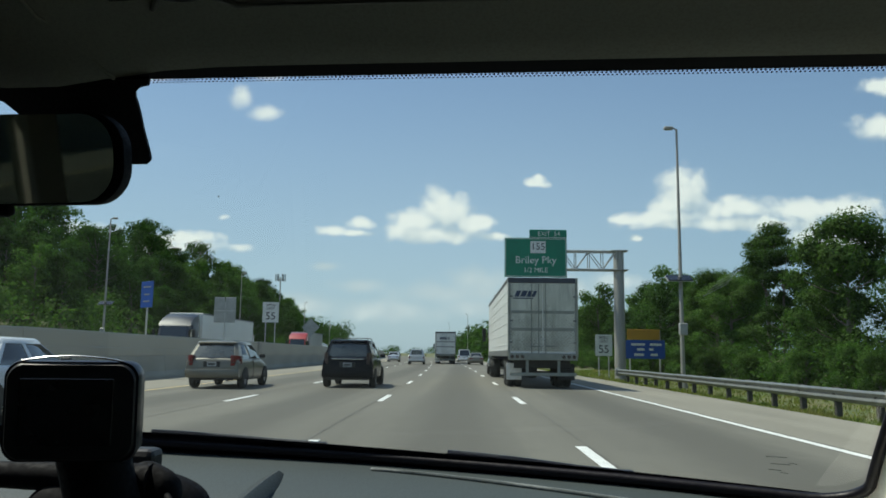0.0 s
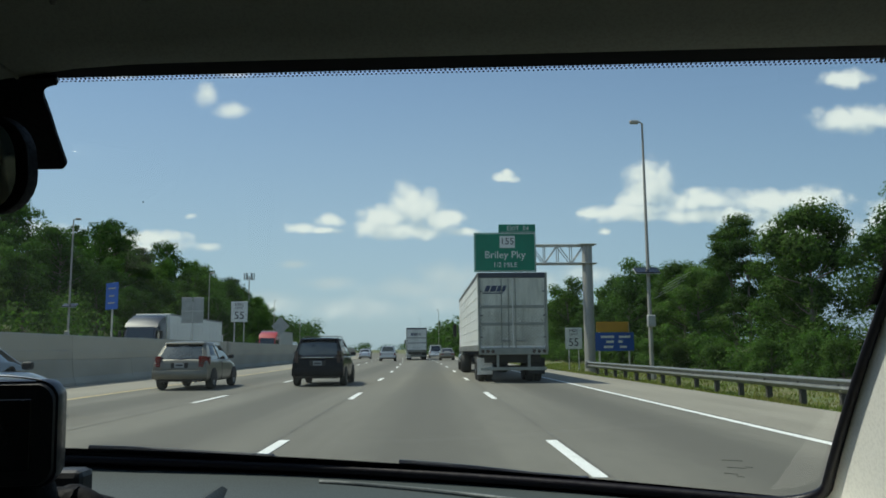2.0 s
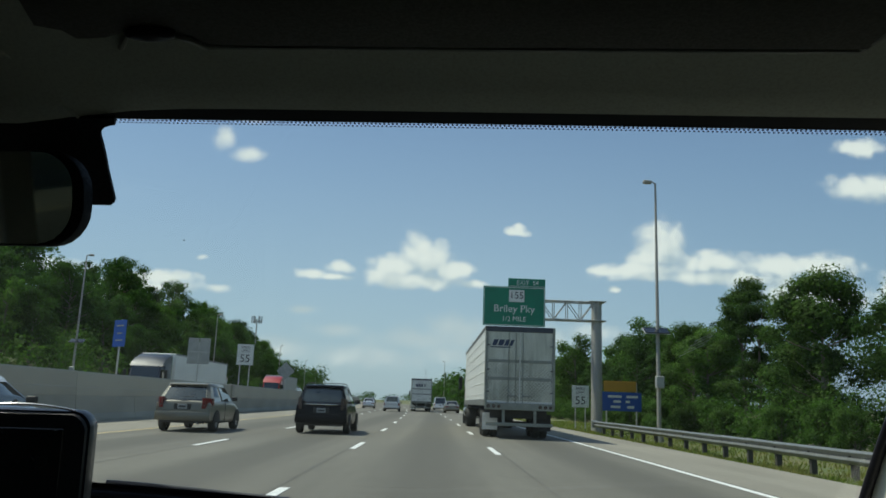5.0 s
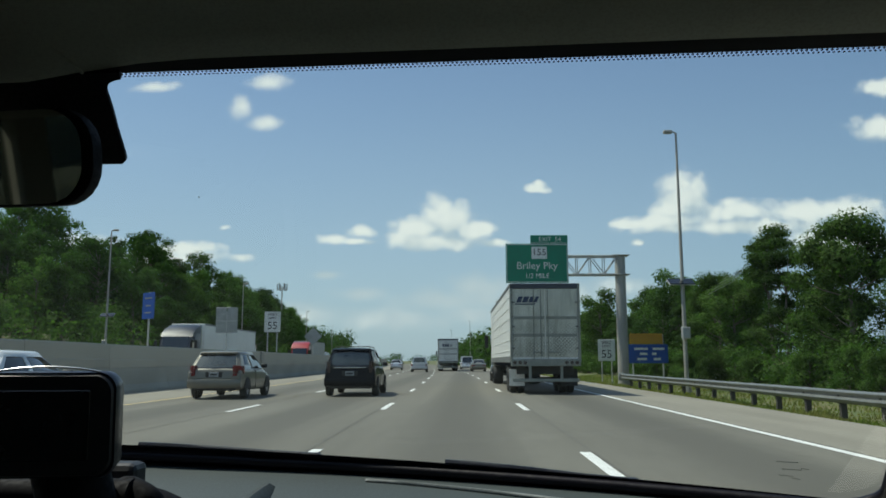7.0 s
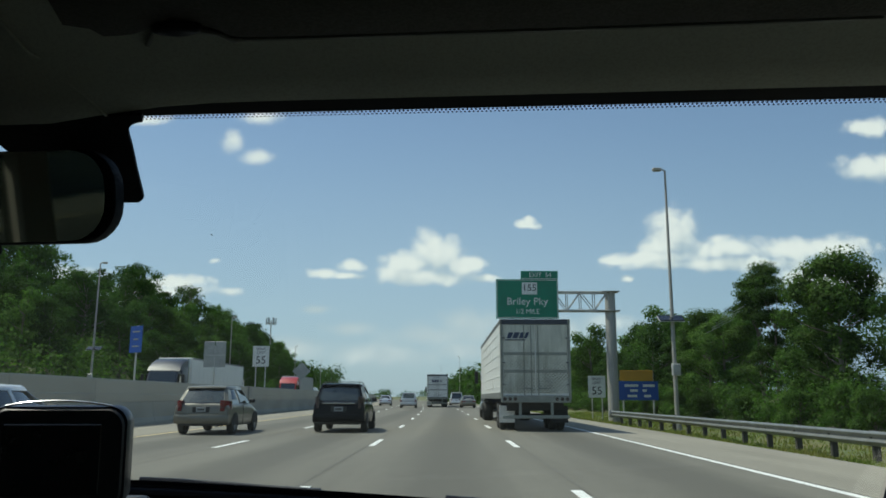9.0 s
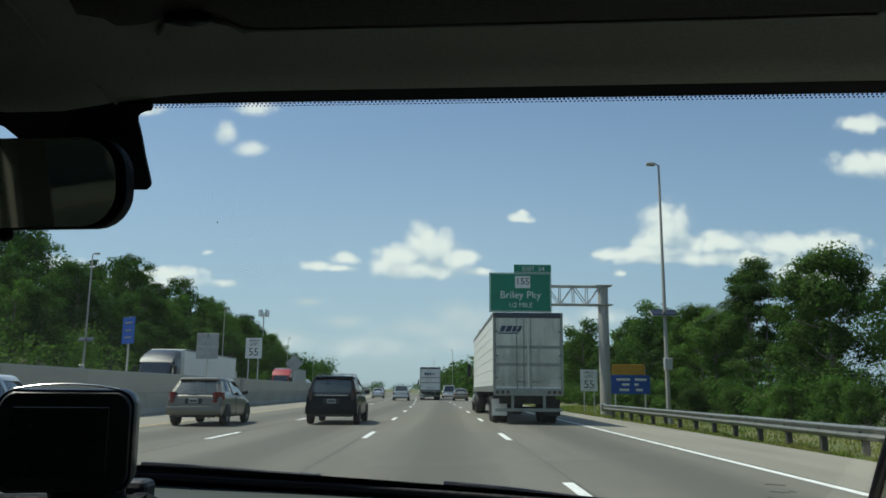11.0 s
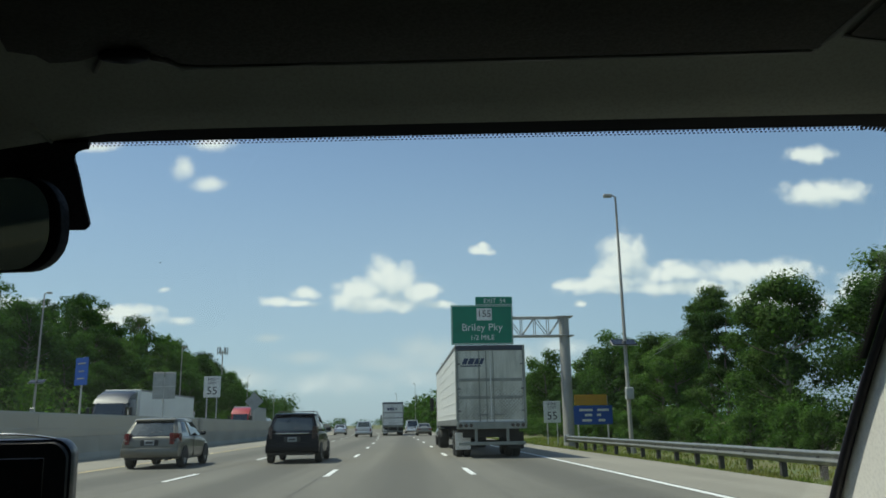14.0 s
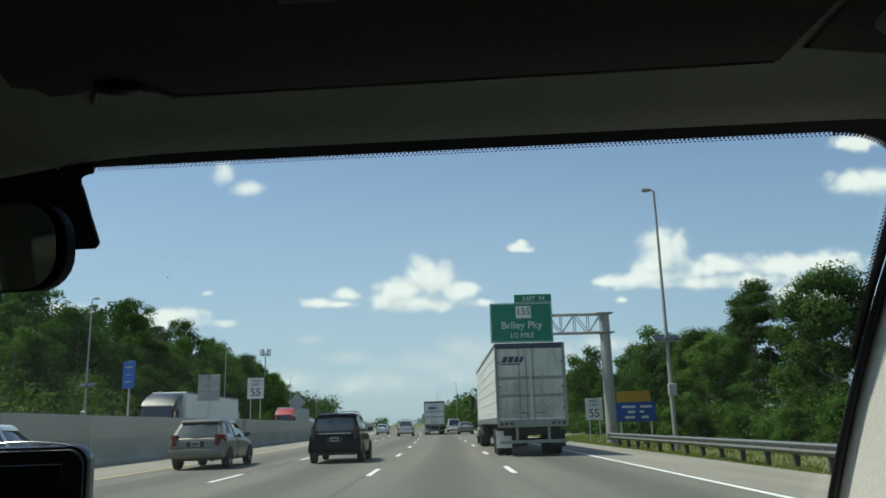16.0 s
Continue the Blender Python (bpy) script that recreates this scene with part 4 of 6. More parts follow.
# ---- traffic ----
def car_shell(st):
    """A car body from cross-sections: y, floor, belt line, top, half width, half width of the roof."""
    rings = []
    for y, zf, zb, zt, w, wr in st:
        half = [(w * 0.86, zf), (w * 0.97, zf + 0.07), (w, (zf + zb) * 0.5), (w * 0.975, zb - 0.02), (w * 0.955, zb), (wr + (w * 0.955 - wr) * 0.35, zb + (zt - zb) * 0.66), (wr, zt - 0.035 * (zt > zb + 0.1)), (wr * 0.82, zt), (wr * 0.4, zt + 0.012)]
        rings.append([(x, y, z) for x, z in half] + [(-x, y, z) for x, z in reversed(half)])
    return loft(rings)


def hatchback(name, label, paint, at, L=4.5, W=1.8, H=1.68, glass="car_glass", lamp="lamp_red", sedan=False, pickup=False, van=False, group="", slope=1.0):
    """A car far off, seen from behind; y runs forward from its tail at 0."""
    car = thing(name, label, "car", group, at=at)
    w = W / 2
    wr = w * (0.74 if not van else 0.86)
    belt = 0.96 if not sedan else 0.90
    if sedan:
        st = [(0.0, 0.36, 0.62, 0.64, w * 0.88, w * 0.80), (0.06, 0.28, 0.86, 0.875, w * 0.95, w * 0.84), (0.25, 0.24, belt, belt + 0.03, w * 0.98, w * 0.82), (0.80, 0.22, belt + 0.02, belt + 0.06, w, w * 0.78),
              (1.45, 0.2, belt, H - 0.05, w, wr), (1.9, 0.2, belt, H, w, wr), (2.6, 0.2, belt, H - 0.03, w, wr), (3.35, 0.2, belt, belt + 0.07, w, w * 0.78), (L - 0.35, 0.22, 0.82, 0.84, w * 0.97, w * 0.75), (L, 0.3, 0.6, 0.62, w * 0.84, w * 0.7)]
        gl = (0.84, belt + 0.075, 1.38, H - 0.085)
        side = (1.0, 2.95)
    elif pickup:
        st = [(0.0, 0.42, 0.98, 1.0, w * 0.97, w * 0.9), (0.05, 0.36, 1.02, 1.04, w, w * 0.9), (1.9, 0.36, 1.04, 1.06, w, w * 0.9), (1.95, 0.36, 1.04, H - 0.04, w, wr), (2.4, 0.36, 1.04, H, w, wr),
              (3.2, 0.36, 1.04, H - 0.03, w, wr), (3.9, 0.36, 1.02, 1.1, w, w * 0.8), (L - 0.2, 0.36, 0.98, 1.0, w * 0.97, w * 0.8), (L, 0.42, 0.8, 0.82, w * 0.9, w * 0.75)]
        gl = (1.91, 1.12, 1.935, H - 0.1)
        side = (2.1, 3.6)
    else:
        k = slope
        st = [(0.0, 0.42, 0.58, 0.595, w * 0.84, w * 0.76), (0.04, 0.34, 0.66, 0.675, w * 0.92, w * 0.84), (0.10, 0.29, belt - 0.06, belt - 0.03, w * 0.955, w * 0.85), (0.15, 0.27, belt, belt + 0.07, w * 0.97, wr + 0.06), (0.15 + 0.30 * k, 0.24, belt, H - 0.10, w * 0.985, wr),
              (0.34 + 0.30 * k, 0.22, belt, H - 0.025, w, wr), (1.3, 0.22, belt, H, w, wr), (2.2, 0.22, belt, H - 0.02, w, wr), (2.5, 0.22, belt, H - 0.09, w, wr * 0.97), (3.25, 0.22, belt, belt + 0.08, w, w * 0.78),
              (L - 0.3, 0.24, 0.86, 0.9, w * 0.96, w * 0.72), (L, 0.32, 0.62, 0.64, w * 0.84, w * 0.66)]
        if van:
            st = [(y * L / 4.5, zf, zb + 0.05, H if 0.3 < y < 2.7 else zt, ww, wwr) for y, zf, zb, zt, ww, wwr in st]
        gl = (0.145, belt + 0.085, 0.145 + 0.28 * k, H - 0.135)
        side = (0.55, 2.85)
    part("body", car_shell(st), paint, car, smooth=35)
    y0, z0, y1, z1 = gl
    wl, wu = wr * 0.96 + 0.02, wr * 0.84
    bm = plate([(-wl, y0 - 0.012, z0), (wl, y0 - 0.012, z0), (wu, y1 - 0.012, z1), (-wu, y1 - 0.012, z1)], 0.012)
    part("rear_window", bm, glass, car, "tinted rear window")
    for s in (1, -1):
        a, b = side
        xb, xt = s * (w * 0.945 + 0.004), s * (wr + 0.01)
        for k, (ya, yb) in enumerate(((a, (a + b) / 2 - 0.05), ((a + b) / 2 + 0.03, b))):
            ta, tb = (0.32 if k == 0 and not van else 0.0), (0.5 if k == 1 else 0.0)
            zb2, zt2 = belt + 0.05, H - 0.1
            q = lambda z: xb + (xt - xb) * (z - belt) / (H - 0.035 - belt)
            bm = plate([(q(zb2), ya, zb2), (q(zb2), yb, zb2), (q(zt2), yb - tb, zt2), (q(zt2), ya + ta, zt2)], 0.016)
            part("side_window", bm, "car_glass", car, "dark side window")
        part("wing_mirror", box((s * (w + 0.09), b - 0.25, belt + 0.06), (0.18, 0.10, 0.13), 0.03, seg=2), "plastic" if paint != "paint_white" else paint, car, "door mirror")
        zl = 0.86 if not sedan else 0.72
        if pickup:
            zl = 0.82
        size = (0.17, 0.16, 0.30) if not sedan else (0.44, 0.10, 0.16)
        xo = w * 0.955 - size[0] / 2
        part("tail_lamp", box((s * xo, 0.135 if not (sedan or pickup) else 0.065, zl), size, 0.03, seg=2), lamp, car, "red tail lamp")
        add_wheel(car, s * (w - 0.11), 0.85 if not sedan else 0.95, 0.335 if not sedan else 0.31)
        add_wheel(car, s * (w - 0.11), L - 0.85, 0.335 if not sedan else 0.31)
        for yy in (0.85 if not sedan else 0.95, L - 0.85):
            # dark half disc on the uncut flank, painting the shade of the wheel well
            arch = []
            for k in range(13):
                t = math.pi * k / 12
                arch.append((s * (w * 0.985 + 0.006), yy + 0.40 * math.cos(t), 0.33 + 0.40 * math.sin(t)))
            part("wheel_arch", plate(arch, 0.02), "under", car, "dark plate for the shaded wheel well")
    part("bumper", box((0, 0.02, 0.50), (W * 0.97, 0.26, 0.28), 0.06, seg=3), paint, car, "rear bumper", smooth=40)
    part("lower_valance", box((0, 0.10, 0.33), (W * 0.84, 0.12, 0.14), 0.03, seg=2), "plastic", car, "black valance under the bumper")
    part("number_plate", box((0, -0.035 if sedan else 0.055, 0.53 if sedan else 0.76), (0.31, 0.014, 0.16), 0.004), "plate" if not sedan else "decal", car, "number plate with plain bars")
    part("exhaust", rod((w * 0.55, -0.02, 0.27), (w * 0.55, 0.3, 0.27), 0.03), "chrome", car)
    if not sedan and not pickup:
        part("tailgate_trim", box((0, 0.085, belt - 0.08), (W * 0.62, 0.02, 0.035), 0.008), "chrome", car, "bright strip over the plate")
        part("rear_wiper", box((0.08, 0.135, belt + 0.13), (0.42, 0.014, 0.014), 0.004), "plastic", car)
        part("roof_spoiler", box((0, 0.20 + 0.30 * slope, H - 0.045), (wr * 1.8, 0.30, 0.035), 0.012, seg=2), paint, car)
    if pickup:
        part("tailgate_recess", box((0, -0.004, 0.76), (W * 0.66, 0.02, 0.30), 0.01), paint, car)
    return car


def smooth_shell(rings, level=2):
    """A body skin rounded by subdivision."""
    bm = loft(rings)
    mesh = bpy.data.meshes.new("shell")
    bm.to_mesh(mesh)
    bm.free()
    tmp = bpy.data.objects.new("shell", mesh)
    scene.collection.objects.link(tmp)
    rounding = tmp.modifiers.new("rounding", "SUBSURF")
    rounding.levels = rounding.render_levels = level
    bpy.context.view_layer.update()
    done = bpy.data.meshes.new_from_object(tmp.evaluated_get(bpy.context.evaluated_depsgraph_get()))
    bpy.data.objects.remove(tmp)
    out = bmesh.new()
    out.from_mesh(done)
    bpy.data.meshes.remove(done)
    return out


def near_car(name, label, paint, at, L, W, H, belt, cabin, lamp, lamp_box, bright_bar=None, rails=False, sedan=False, mirror="plastic"):
    """A car seen from behind at close range; y runs forward from its tail. cabin: glass from foot and head, back and front (y)."""
    car = thing(name, label, "car", at=at)
    w = W / 2

    def section(y, zf, zt, k, round_top=0.05):
        half = [(0.0, zf), (0.80 * k * w, zf), (0.95 * k * w, zf + 0.03), (0.995 * k * w, zf + 0.16), (k * w, 0.5 * (zf + zt)), (0.985 * k * w, zt - 0.13), (0.955 * k * w, zt - 0.03), (0.90 * k * w, zt), (0.5 * k * w, zt + round_top * 0.5), (0.0, zt + round_top * 0.6)]
        return [(x, y, z) for x, z in half] + [(-x, y, z) for x, z in reversed(half[1:-1])]
    hood = belt - 0.10
    if sedan:
        st = [(0.00, 0.40, 0.60, 0.90), (0.03, 0.34, 0.80, 0.95), (0.10, 0.30, 0.90, 0.97), (0.40, 0.26, belt + 0.03, 0.99), (1.0, 0.24, belt + 0.04, 1.0)]
    else:
        st = [(0.00, 0.42, 0.66, 0.90), (0.03, 0.36, 0.88, 0.96), (0.08, 0.33, belt - 0.02, 0.975), (0.25, 0.29, belt, 0.99), (0.9, 0.26, belt, 1.0)]
    st += [(1.8, 0.24, belt, 1.0), (2.6, 0.24, belt - 0.02, 1.0), (cabin[3] - 0.05, 0.24, belt - 0.03, 1.0), (cabin[3] + 0.25, 0.24, hood, 0.985), (L - 0.45, 0.26, hood - 0.10, 0.96), (L - 0.10, 0.30, hood - 0.24, 0.90), (L, 0.36, hood - 0.34, 0.80)]
    part("body", smooth_shell([section(*q) for q in st]), paint, car, smooth=70)
    # the glasshouse: tinted panes, painted pillars and a domed roof
    yb0, yt0, yt1, yb1 = cabin
    zb, zt = belt - 0.02, H - 0.085
    wb, wt = 0.925 * w, 0.735 * w

    def glass_ring(f, grow=0.0):
        ya, yb = yb0 + (yt0 - yb0) * f, yb1 + (yt1 - yb1) * f
        ww, z = wb + (wt - wb) * f ** 1.15 + grow, zb + (zt - zb) * f
        bow = 0.05 + 0.02 * f
        return [Vector((ww, ya + 0.06, z)), Vector((ww * 0.9, ya - grow, z)), Vector((0, ya - bow - grow, z)), Vector((-ww * 0.9, ya - grow, z)), Vector((-ww, ya + 0.06, z)),
                Vector((-ww, (ya + yb) / 2, z)), Vector((-ww, yb - 0.1, z)), Vector((-ww * 0.85, yb, z)), Vector((0, yb + 0.08, z)), Vector((ww * 0.85, yb, z)), Vector((ww, yb - 0.1, z)), Vector((ww, (ya + yb) / 2, z))]
    part("glasshouse", loft([glass_ring(k / 5) for k in range(6)]), "car_glass", car, "dark side windows", smooth=50)
    pane = [glass_ring(f, 0.006) for f in (0.10, 0.35, 0.6, 0.80)]
    rear_pane = loft([[r[1].lerp(r[0], 0.05), r[1].lerp(r[2], 0.4), r[2], r[3].lerp(r[2], 0.4), r[3].lerp(r[4], 0.05)] for r in pane], close=False)
    part("rear_window", rear_pane, "pale_glass", car, "tinted rear window", smooth=60)
    top = []
    for f, lift in ((0.90, 0.0), (1.0, 0.022), (1.0, 0.055)):
        r = glass_ring(f, 0.012 if lift < 0.05 else -0.06)
        top.append([(p.x, p.y, p.z + lift) for p in r])
    r = glass_ring(1.0, 0.0)
    mid = sum(r, Vector()) / len(r)
    top.append([(mid.x + (p.x - mid.x) * 0.5, mid.y + (p.y - mid.y) * 0.55, H - 0.004) for p in r])
    part("roof", loft(top), paint, car, smooth=60)

    def bar(ring_a, ring_b, n=6):
        """A pillar between two lines of points, front and back, a little proud of the glass."""
        rows = []
        for k in range(n + 1):
            f = 0.93 * k / n
            r = glass_ring(f, 0.010)
            a, b = ring_a(r), ring_b(r)
            inward = (Vector((0, (a.y + b.y) / 2, a.z)) - (a + b) / 2).normalized() * 0.02
            rows.append([a, b, b + inward, a + inward])
        return loft(rows)
    deep = 0.13 if sedan else 0.30
    for side in (1, -1):
        i, j, k = (0, 1, 10) if side > 0 else (4, 3, 6)
        part("rear_pillar", bar(lambda r: r[i] + (r[11 if side > 0 else 5] - r[i]) * deep, lambda r: r[i]), paint, car, smooth=40)
        part("rear_corner", bar(lambda r: r[i], lambda r: r[j].lerp(r[2], 0.04)), paint, car, smooth=40)
        part("middle_pillar", bar(lambda r: r[11 if side > 0 else 5] + Vector((0, -0.05, 0)), lambda r: r[11 if side > 0 else 5] + Vector((0, 0.05, 0))), "plastic" if not sedan else paint, car, smooth=40)
        part("front_pillar", bar(lambda r: r[k] + Vector((0, -0.05, 0)), lambda r: r[k].lerp(r[9 if side > 0 else 7], 0.5)), paint, car, smooth=40)
        m = part("wing_mirror", box((side * (w + 0.08), cabin[3] - 0.45, belt + 0.07), (0.20, 0.10, 0.14), 0.04, seg=3), mirror, car, "door mirror", smooth=60)
        lx, lz, sx, sz = lamp_box
        y0 = -0.01 if sedan else 0.0
        shape = [[(side * (lx + sx * u), y0 + 0.015 + max(0.0, u - 0.70) * 0.75 + d, lz + sz * v * (1 - 0.25 * max(0, u - 0.6))) for v in (-0.5, -0.42, 0.42, 0.5)] for u, d in ((0.0, 0.03), (0.04, -0.03), (0.5, -0.035), (0.85, -0.035), (1.0, -0.02), (1.08, 0.02))]
        lens = part("tail_lamp", loft([r + [(x, y + 0.16, z) for x, y, z in reversed(r)] for r in shape]), lamp, car, "red tail lamp", smooth=40)
        part("lamp_divide", box((side * (lx + sx * 0.5), y0 - 0.022, lz - sz * 0.18), (sx * 0.9, 0.012, 0.018), 0.004), "lamp_dark", lens)
        for yy in (0.86, L - 0.85):
            # shade of the wheel well, as a dark half disc on the flank
            arch = [(side * (w * 1.0 + 0.002), yy + 0.385 * math.cos(q), 0.30 + 0.40 * math.sin(q)) for q in [math.pi * n / 16 for n in range(17)]]
            part("wheel_arch", plate(arch, 0.03), "under", car, "dark plate for the shaded wheel well")
            add_wheel(car, side * (w - 0.09), yy, 0.335 if not sedan else 0.315, 0.22)
        part("door_handle", box((side * (w * 0.985 + 0.01), 1.75, belt - 0.12), (0.03, 0.18, 0.03), 0.01, seg=2), paint, car)
        part("door_gap", box((side * w * 0.985, 1.9, 0.62), (0.03, 0.012, belt - 0.42)), "under", car)
    zl = 0.64 if not sedan else 0.60
    ledge = [[(x, -0.115 + 0.16 * abs(x / w) ** 3 + dy, z) for dy, z in ((0.05, 0.36), (0.015, 0.40), (0.0, 0.47), (0.0, zl - 0.035), (0.012, zl - 0.008), (0.03, zl), (0.20, zl + 0.006), (0.22, 0.40))] for x in [w * 0.985 * t / 8 for t in range(-8, 9)]]
    part("bumper", loft(ledge), paint, car, "rear bumper", smooth=40)
    part("lower_valance", box((0, 0.10, 0.345), (W * 0.80, 0.16, 0.13), 0.03, seg=2), "plastic", car, "black valance under the bumper")
    pz = 0.50 if sedan else 0.80
    if not sedan:
        # no hollow here: a dark block paints in the recess's shade
        part("plate_recess", box((0, 0.030, pz - 0.01), (0.56, 0.05, 0.20), 0.02, seg=2), "under", car, "dark block for the shade of the plate recess")
        part("tailgate_gap", box((0, 0.03, zl + 0.035), (W * 0.66, 0.05, 0.014), 0.004), "under", car)
        lip = [(x * wt * 0.96, yt0 - 0.10 - 0.05 * (1 - x * x) + dy, H - 0.085 + dz) for x in (-1, -0.5, 0, 0.5, 1) for dy, dz in ((0, 0),)]
        part("roof_spoiler", loft([[(x, y, z), (x, y + 0.02, z + 0.03), (x, y + 0.26, z + 0.055), (x, y + 0.26, z)] for x, y, z in lip]), paint, car, smooth=40)
        part("rear_wiper", rod((0.02, yb0 - 0.075, belt + 0.10), (0.36, yb0 - 0.05, belt + 0.14), 0.009, 0.006, 6), "plastic", car)
        part("exhaust", rod((w * 0.55, 0.0, 0.28), (w * 0.55, 0.3, 0.28), 0.03), "chrome", car)
    else:
        part("boot_gap", box((0, 0.035, zl + 0.05), (W * 0.60, 0.05, 0.012), 0.004), "under", car)
    tag = part("number_plate", box((0, -0.105 if sedan else 0.0, pz), (0.31, 0.014, 0.15), 0.004), "plate" if not sedan else "decal", car, "number plate with plain bars")
    part("plate_bar", box((0, -0.114 if sedan else -0.009, pz), (0.22, 0.006, 0.05), 0.002), "under" if not sedan else "plate", tag)
    if bright_bar:
        part("tailgate_trim", box((0, 0.015, bright_bar), (W * 0.62, 0.05, 0.035), 0.010, seg=2), "chrome", car, "bright strip over the plate")
    if rails:
        for side in (1, -1):
            part("roof_rail", tube([(side * wt * 0.92, 0.7, H - 0.05), (side * wt * 0.92, 0.8, H + 0.035), (side * wt * 0.92, 2.1, H + 0.035), (side * wt * 0.92, 2.25, H - 0.05)], 0.016, 6), "plastic", car, smooth=50)
        part("roof_bar", rod((-wt * 0.92, 0.95, H + 0.04), (wt * 0.92, 0.95, H + 0.04), 0.014), "plastic", car)
        part("aerial", rod((0.2, 1.0, H - 0.01), (0.2, 0.85, H + 0.18), 0.005), "plastic", car)
    return car


def trailer(parent, L, low=1.18, top=4.08, W=2.6, doors="trailer_door", mark=True, side="trailer_white"):
    """A box trailer with its tail at y=0: side skins with rails and rivet rows, framed rear doors, gear under it."""
    w = W / 2
    part("box_body", box((0, L / 2, (low + top) / 2), (W - 0.04, L, top - low), 0.03), side, parent, "white box body")
    for s in (1, -1):
        part("top_rail", box((s * (w - 0.015), L / 2, top - 0.06), (0.05, L, 0.12), 0.012), "trailer_steel", parent, "grey top rail")
        part("bottom_rail", box((s * (w - 0.015), L / 2, low + 0.10), (0.05, L, 0.24), 0.012), "trailer_steel", parent, "grey bottom rail")
        for k in range(6):
            part("side_rib", box((s * (w - 0.016), L / 2, low + 0.42 + 0.40 * k), (0.022, L - 0.3, 0.035), 0.006), side, parent, "horizontal side rib")
        for k in range(int(L / 1.22)):
            part("side_joint", box((s * (w - 0.018), 0.8 + 1.22 * k, (low + top) / 2 + 0.05), (0.014, 0.03, top - low - 0.42)), side, parent)
    part("rear_header", box((0, 0.0, top - 0.10), (W, 0.10, 0.20), 0.015), "paint_navy", parent, "dark blue header over the doors")
    for s in (1, -1):
        part("corner_post", box((s * (w - 0.05), 0.0, (low + top) / 2), (0.10, 0.10, top - low), 0.012), "door_steel", parent, "steel corner post")
        door = part("rear_door", box((s * (w - 0.10) / 2, 0.005, (low + top) / 2 + 0.03), ((w - 0.10) - 0.03, 0.06, top - low - 0.32), 0.01), doors, parent, "white quilted trailer door")
        for z in (low + 0.98, low + 1.62):
            part("door_band", box((s * (w - 0.10) / 2, -0.03, z), ((w - 0.12) - 0.03, 0.014, 0.11), 0.004), "door_steel", door, "grey horizontal band")
        for x in (0.16, 0.42) if s < 0 else (0.10,):
            part("lock_rod", rod((s * x, -0.055, low + 0.10), (s * x, -0.055, top - 0.22), 0.016, n=8), "door_steel", door, "upright lock rod")
        part("door_handle", box((s * 0.28, -0.06, low + 0.36), (0.36, 0.03, 0.04), 0.008), "trailer_steel", door)
        for z in (low + 0.5, low + 1.3, low + 2.2):
            part("hinge", box((s * (w - 0.13), -0.045, z), (0.12, 0.03, 0.06), 0.006), "trailer_steel", door)
    sill = part("rear_sill", box((0, -0.01, low - 0.02), (W - 0.04, 0.12, 0.26), 0.015), "door_steel", parent, "steel sill with lamps")
    for s in (1, -1):
        for k in range(3):
            part("tail_lamp", rod((s * (w - 0.16 - 0.19 * k), -0.09, low - 0.02), (s * (w - 0.16 - 0.19 * k), -0.06, low - 0.02), 0.065, n=16), "lamp_dark", sill, "round dark red lamp")
        part("bumper_strut", box((s * 0.58, 0.02, low - 0.40), (0.10, 0.10, 0.62), 0.01), "door_steel", parent, "steel bumper strut")
        part("mud_flap", box((s * (w - 0.30), 0.9, 0.60), (0.58, 0.02, 0.62), 0.006), "trailer_white" if s < 0 else "under", parent, "mud flap behind the wheels")
    part("bumper_bar", box((0, -0.02, low - 0.66), (W - 0.16, 0.10, 0.12), 0.012), "door_steel", parent, "steel underride bar")
    part("slider_frame", box((0, 2.2, low - 0.24), (1.1, 3.6, 0.22), 0.02), "under", parent)
    part("rear_crossbeam", box((0, 0.35, low - 0.30), (W - 0.5, 0.12, 0.30), 0.02), "under", parent)
    for y in (1.75, 3.05):
        part("axle", rod((-1.0, y, 0.50), (1.0, y, 0.50), 0.09), "under", parent)
        for s in (1, -1):
            add_wheel(parent, s * 1.10, y, 0.50, 0.26)
            add_wheel(parent, s * 0.80, y, 0.50, 0.26)
    if mark:
        # a dark slanted mark on the upper left of the doors, drawn as plain shapes
        z = top - 0.62
        bar = lambda x0, x1, za, zb, sl: plate([(x0, -0.034, za), (x1, -0.034, za), (x1 + sl, -0.034, zb), (x0 + sl, -0.034, zb)], 0.008)
        part("door_mark", bar(-1.12, -0.36, z - 0.17, z - 0.13, 0.02), "decal", parent, "dark slanted mark drawn as plain bars")
        for x, wide in ((-1.06, 0.17), (-0.85, 0.20), (-0.61, 0.15), (-0.42, 0.12)):
            part("door_mark", bar(x, x + wide, z - 0.09, z + 0.13, 0.09), "decal", parent, "dark slanted mark drawn as plain bars")


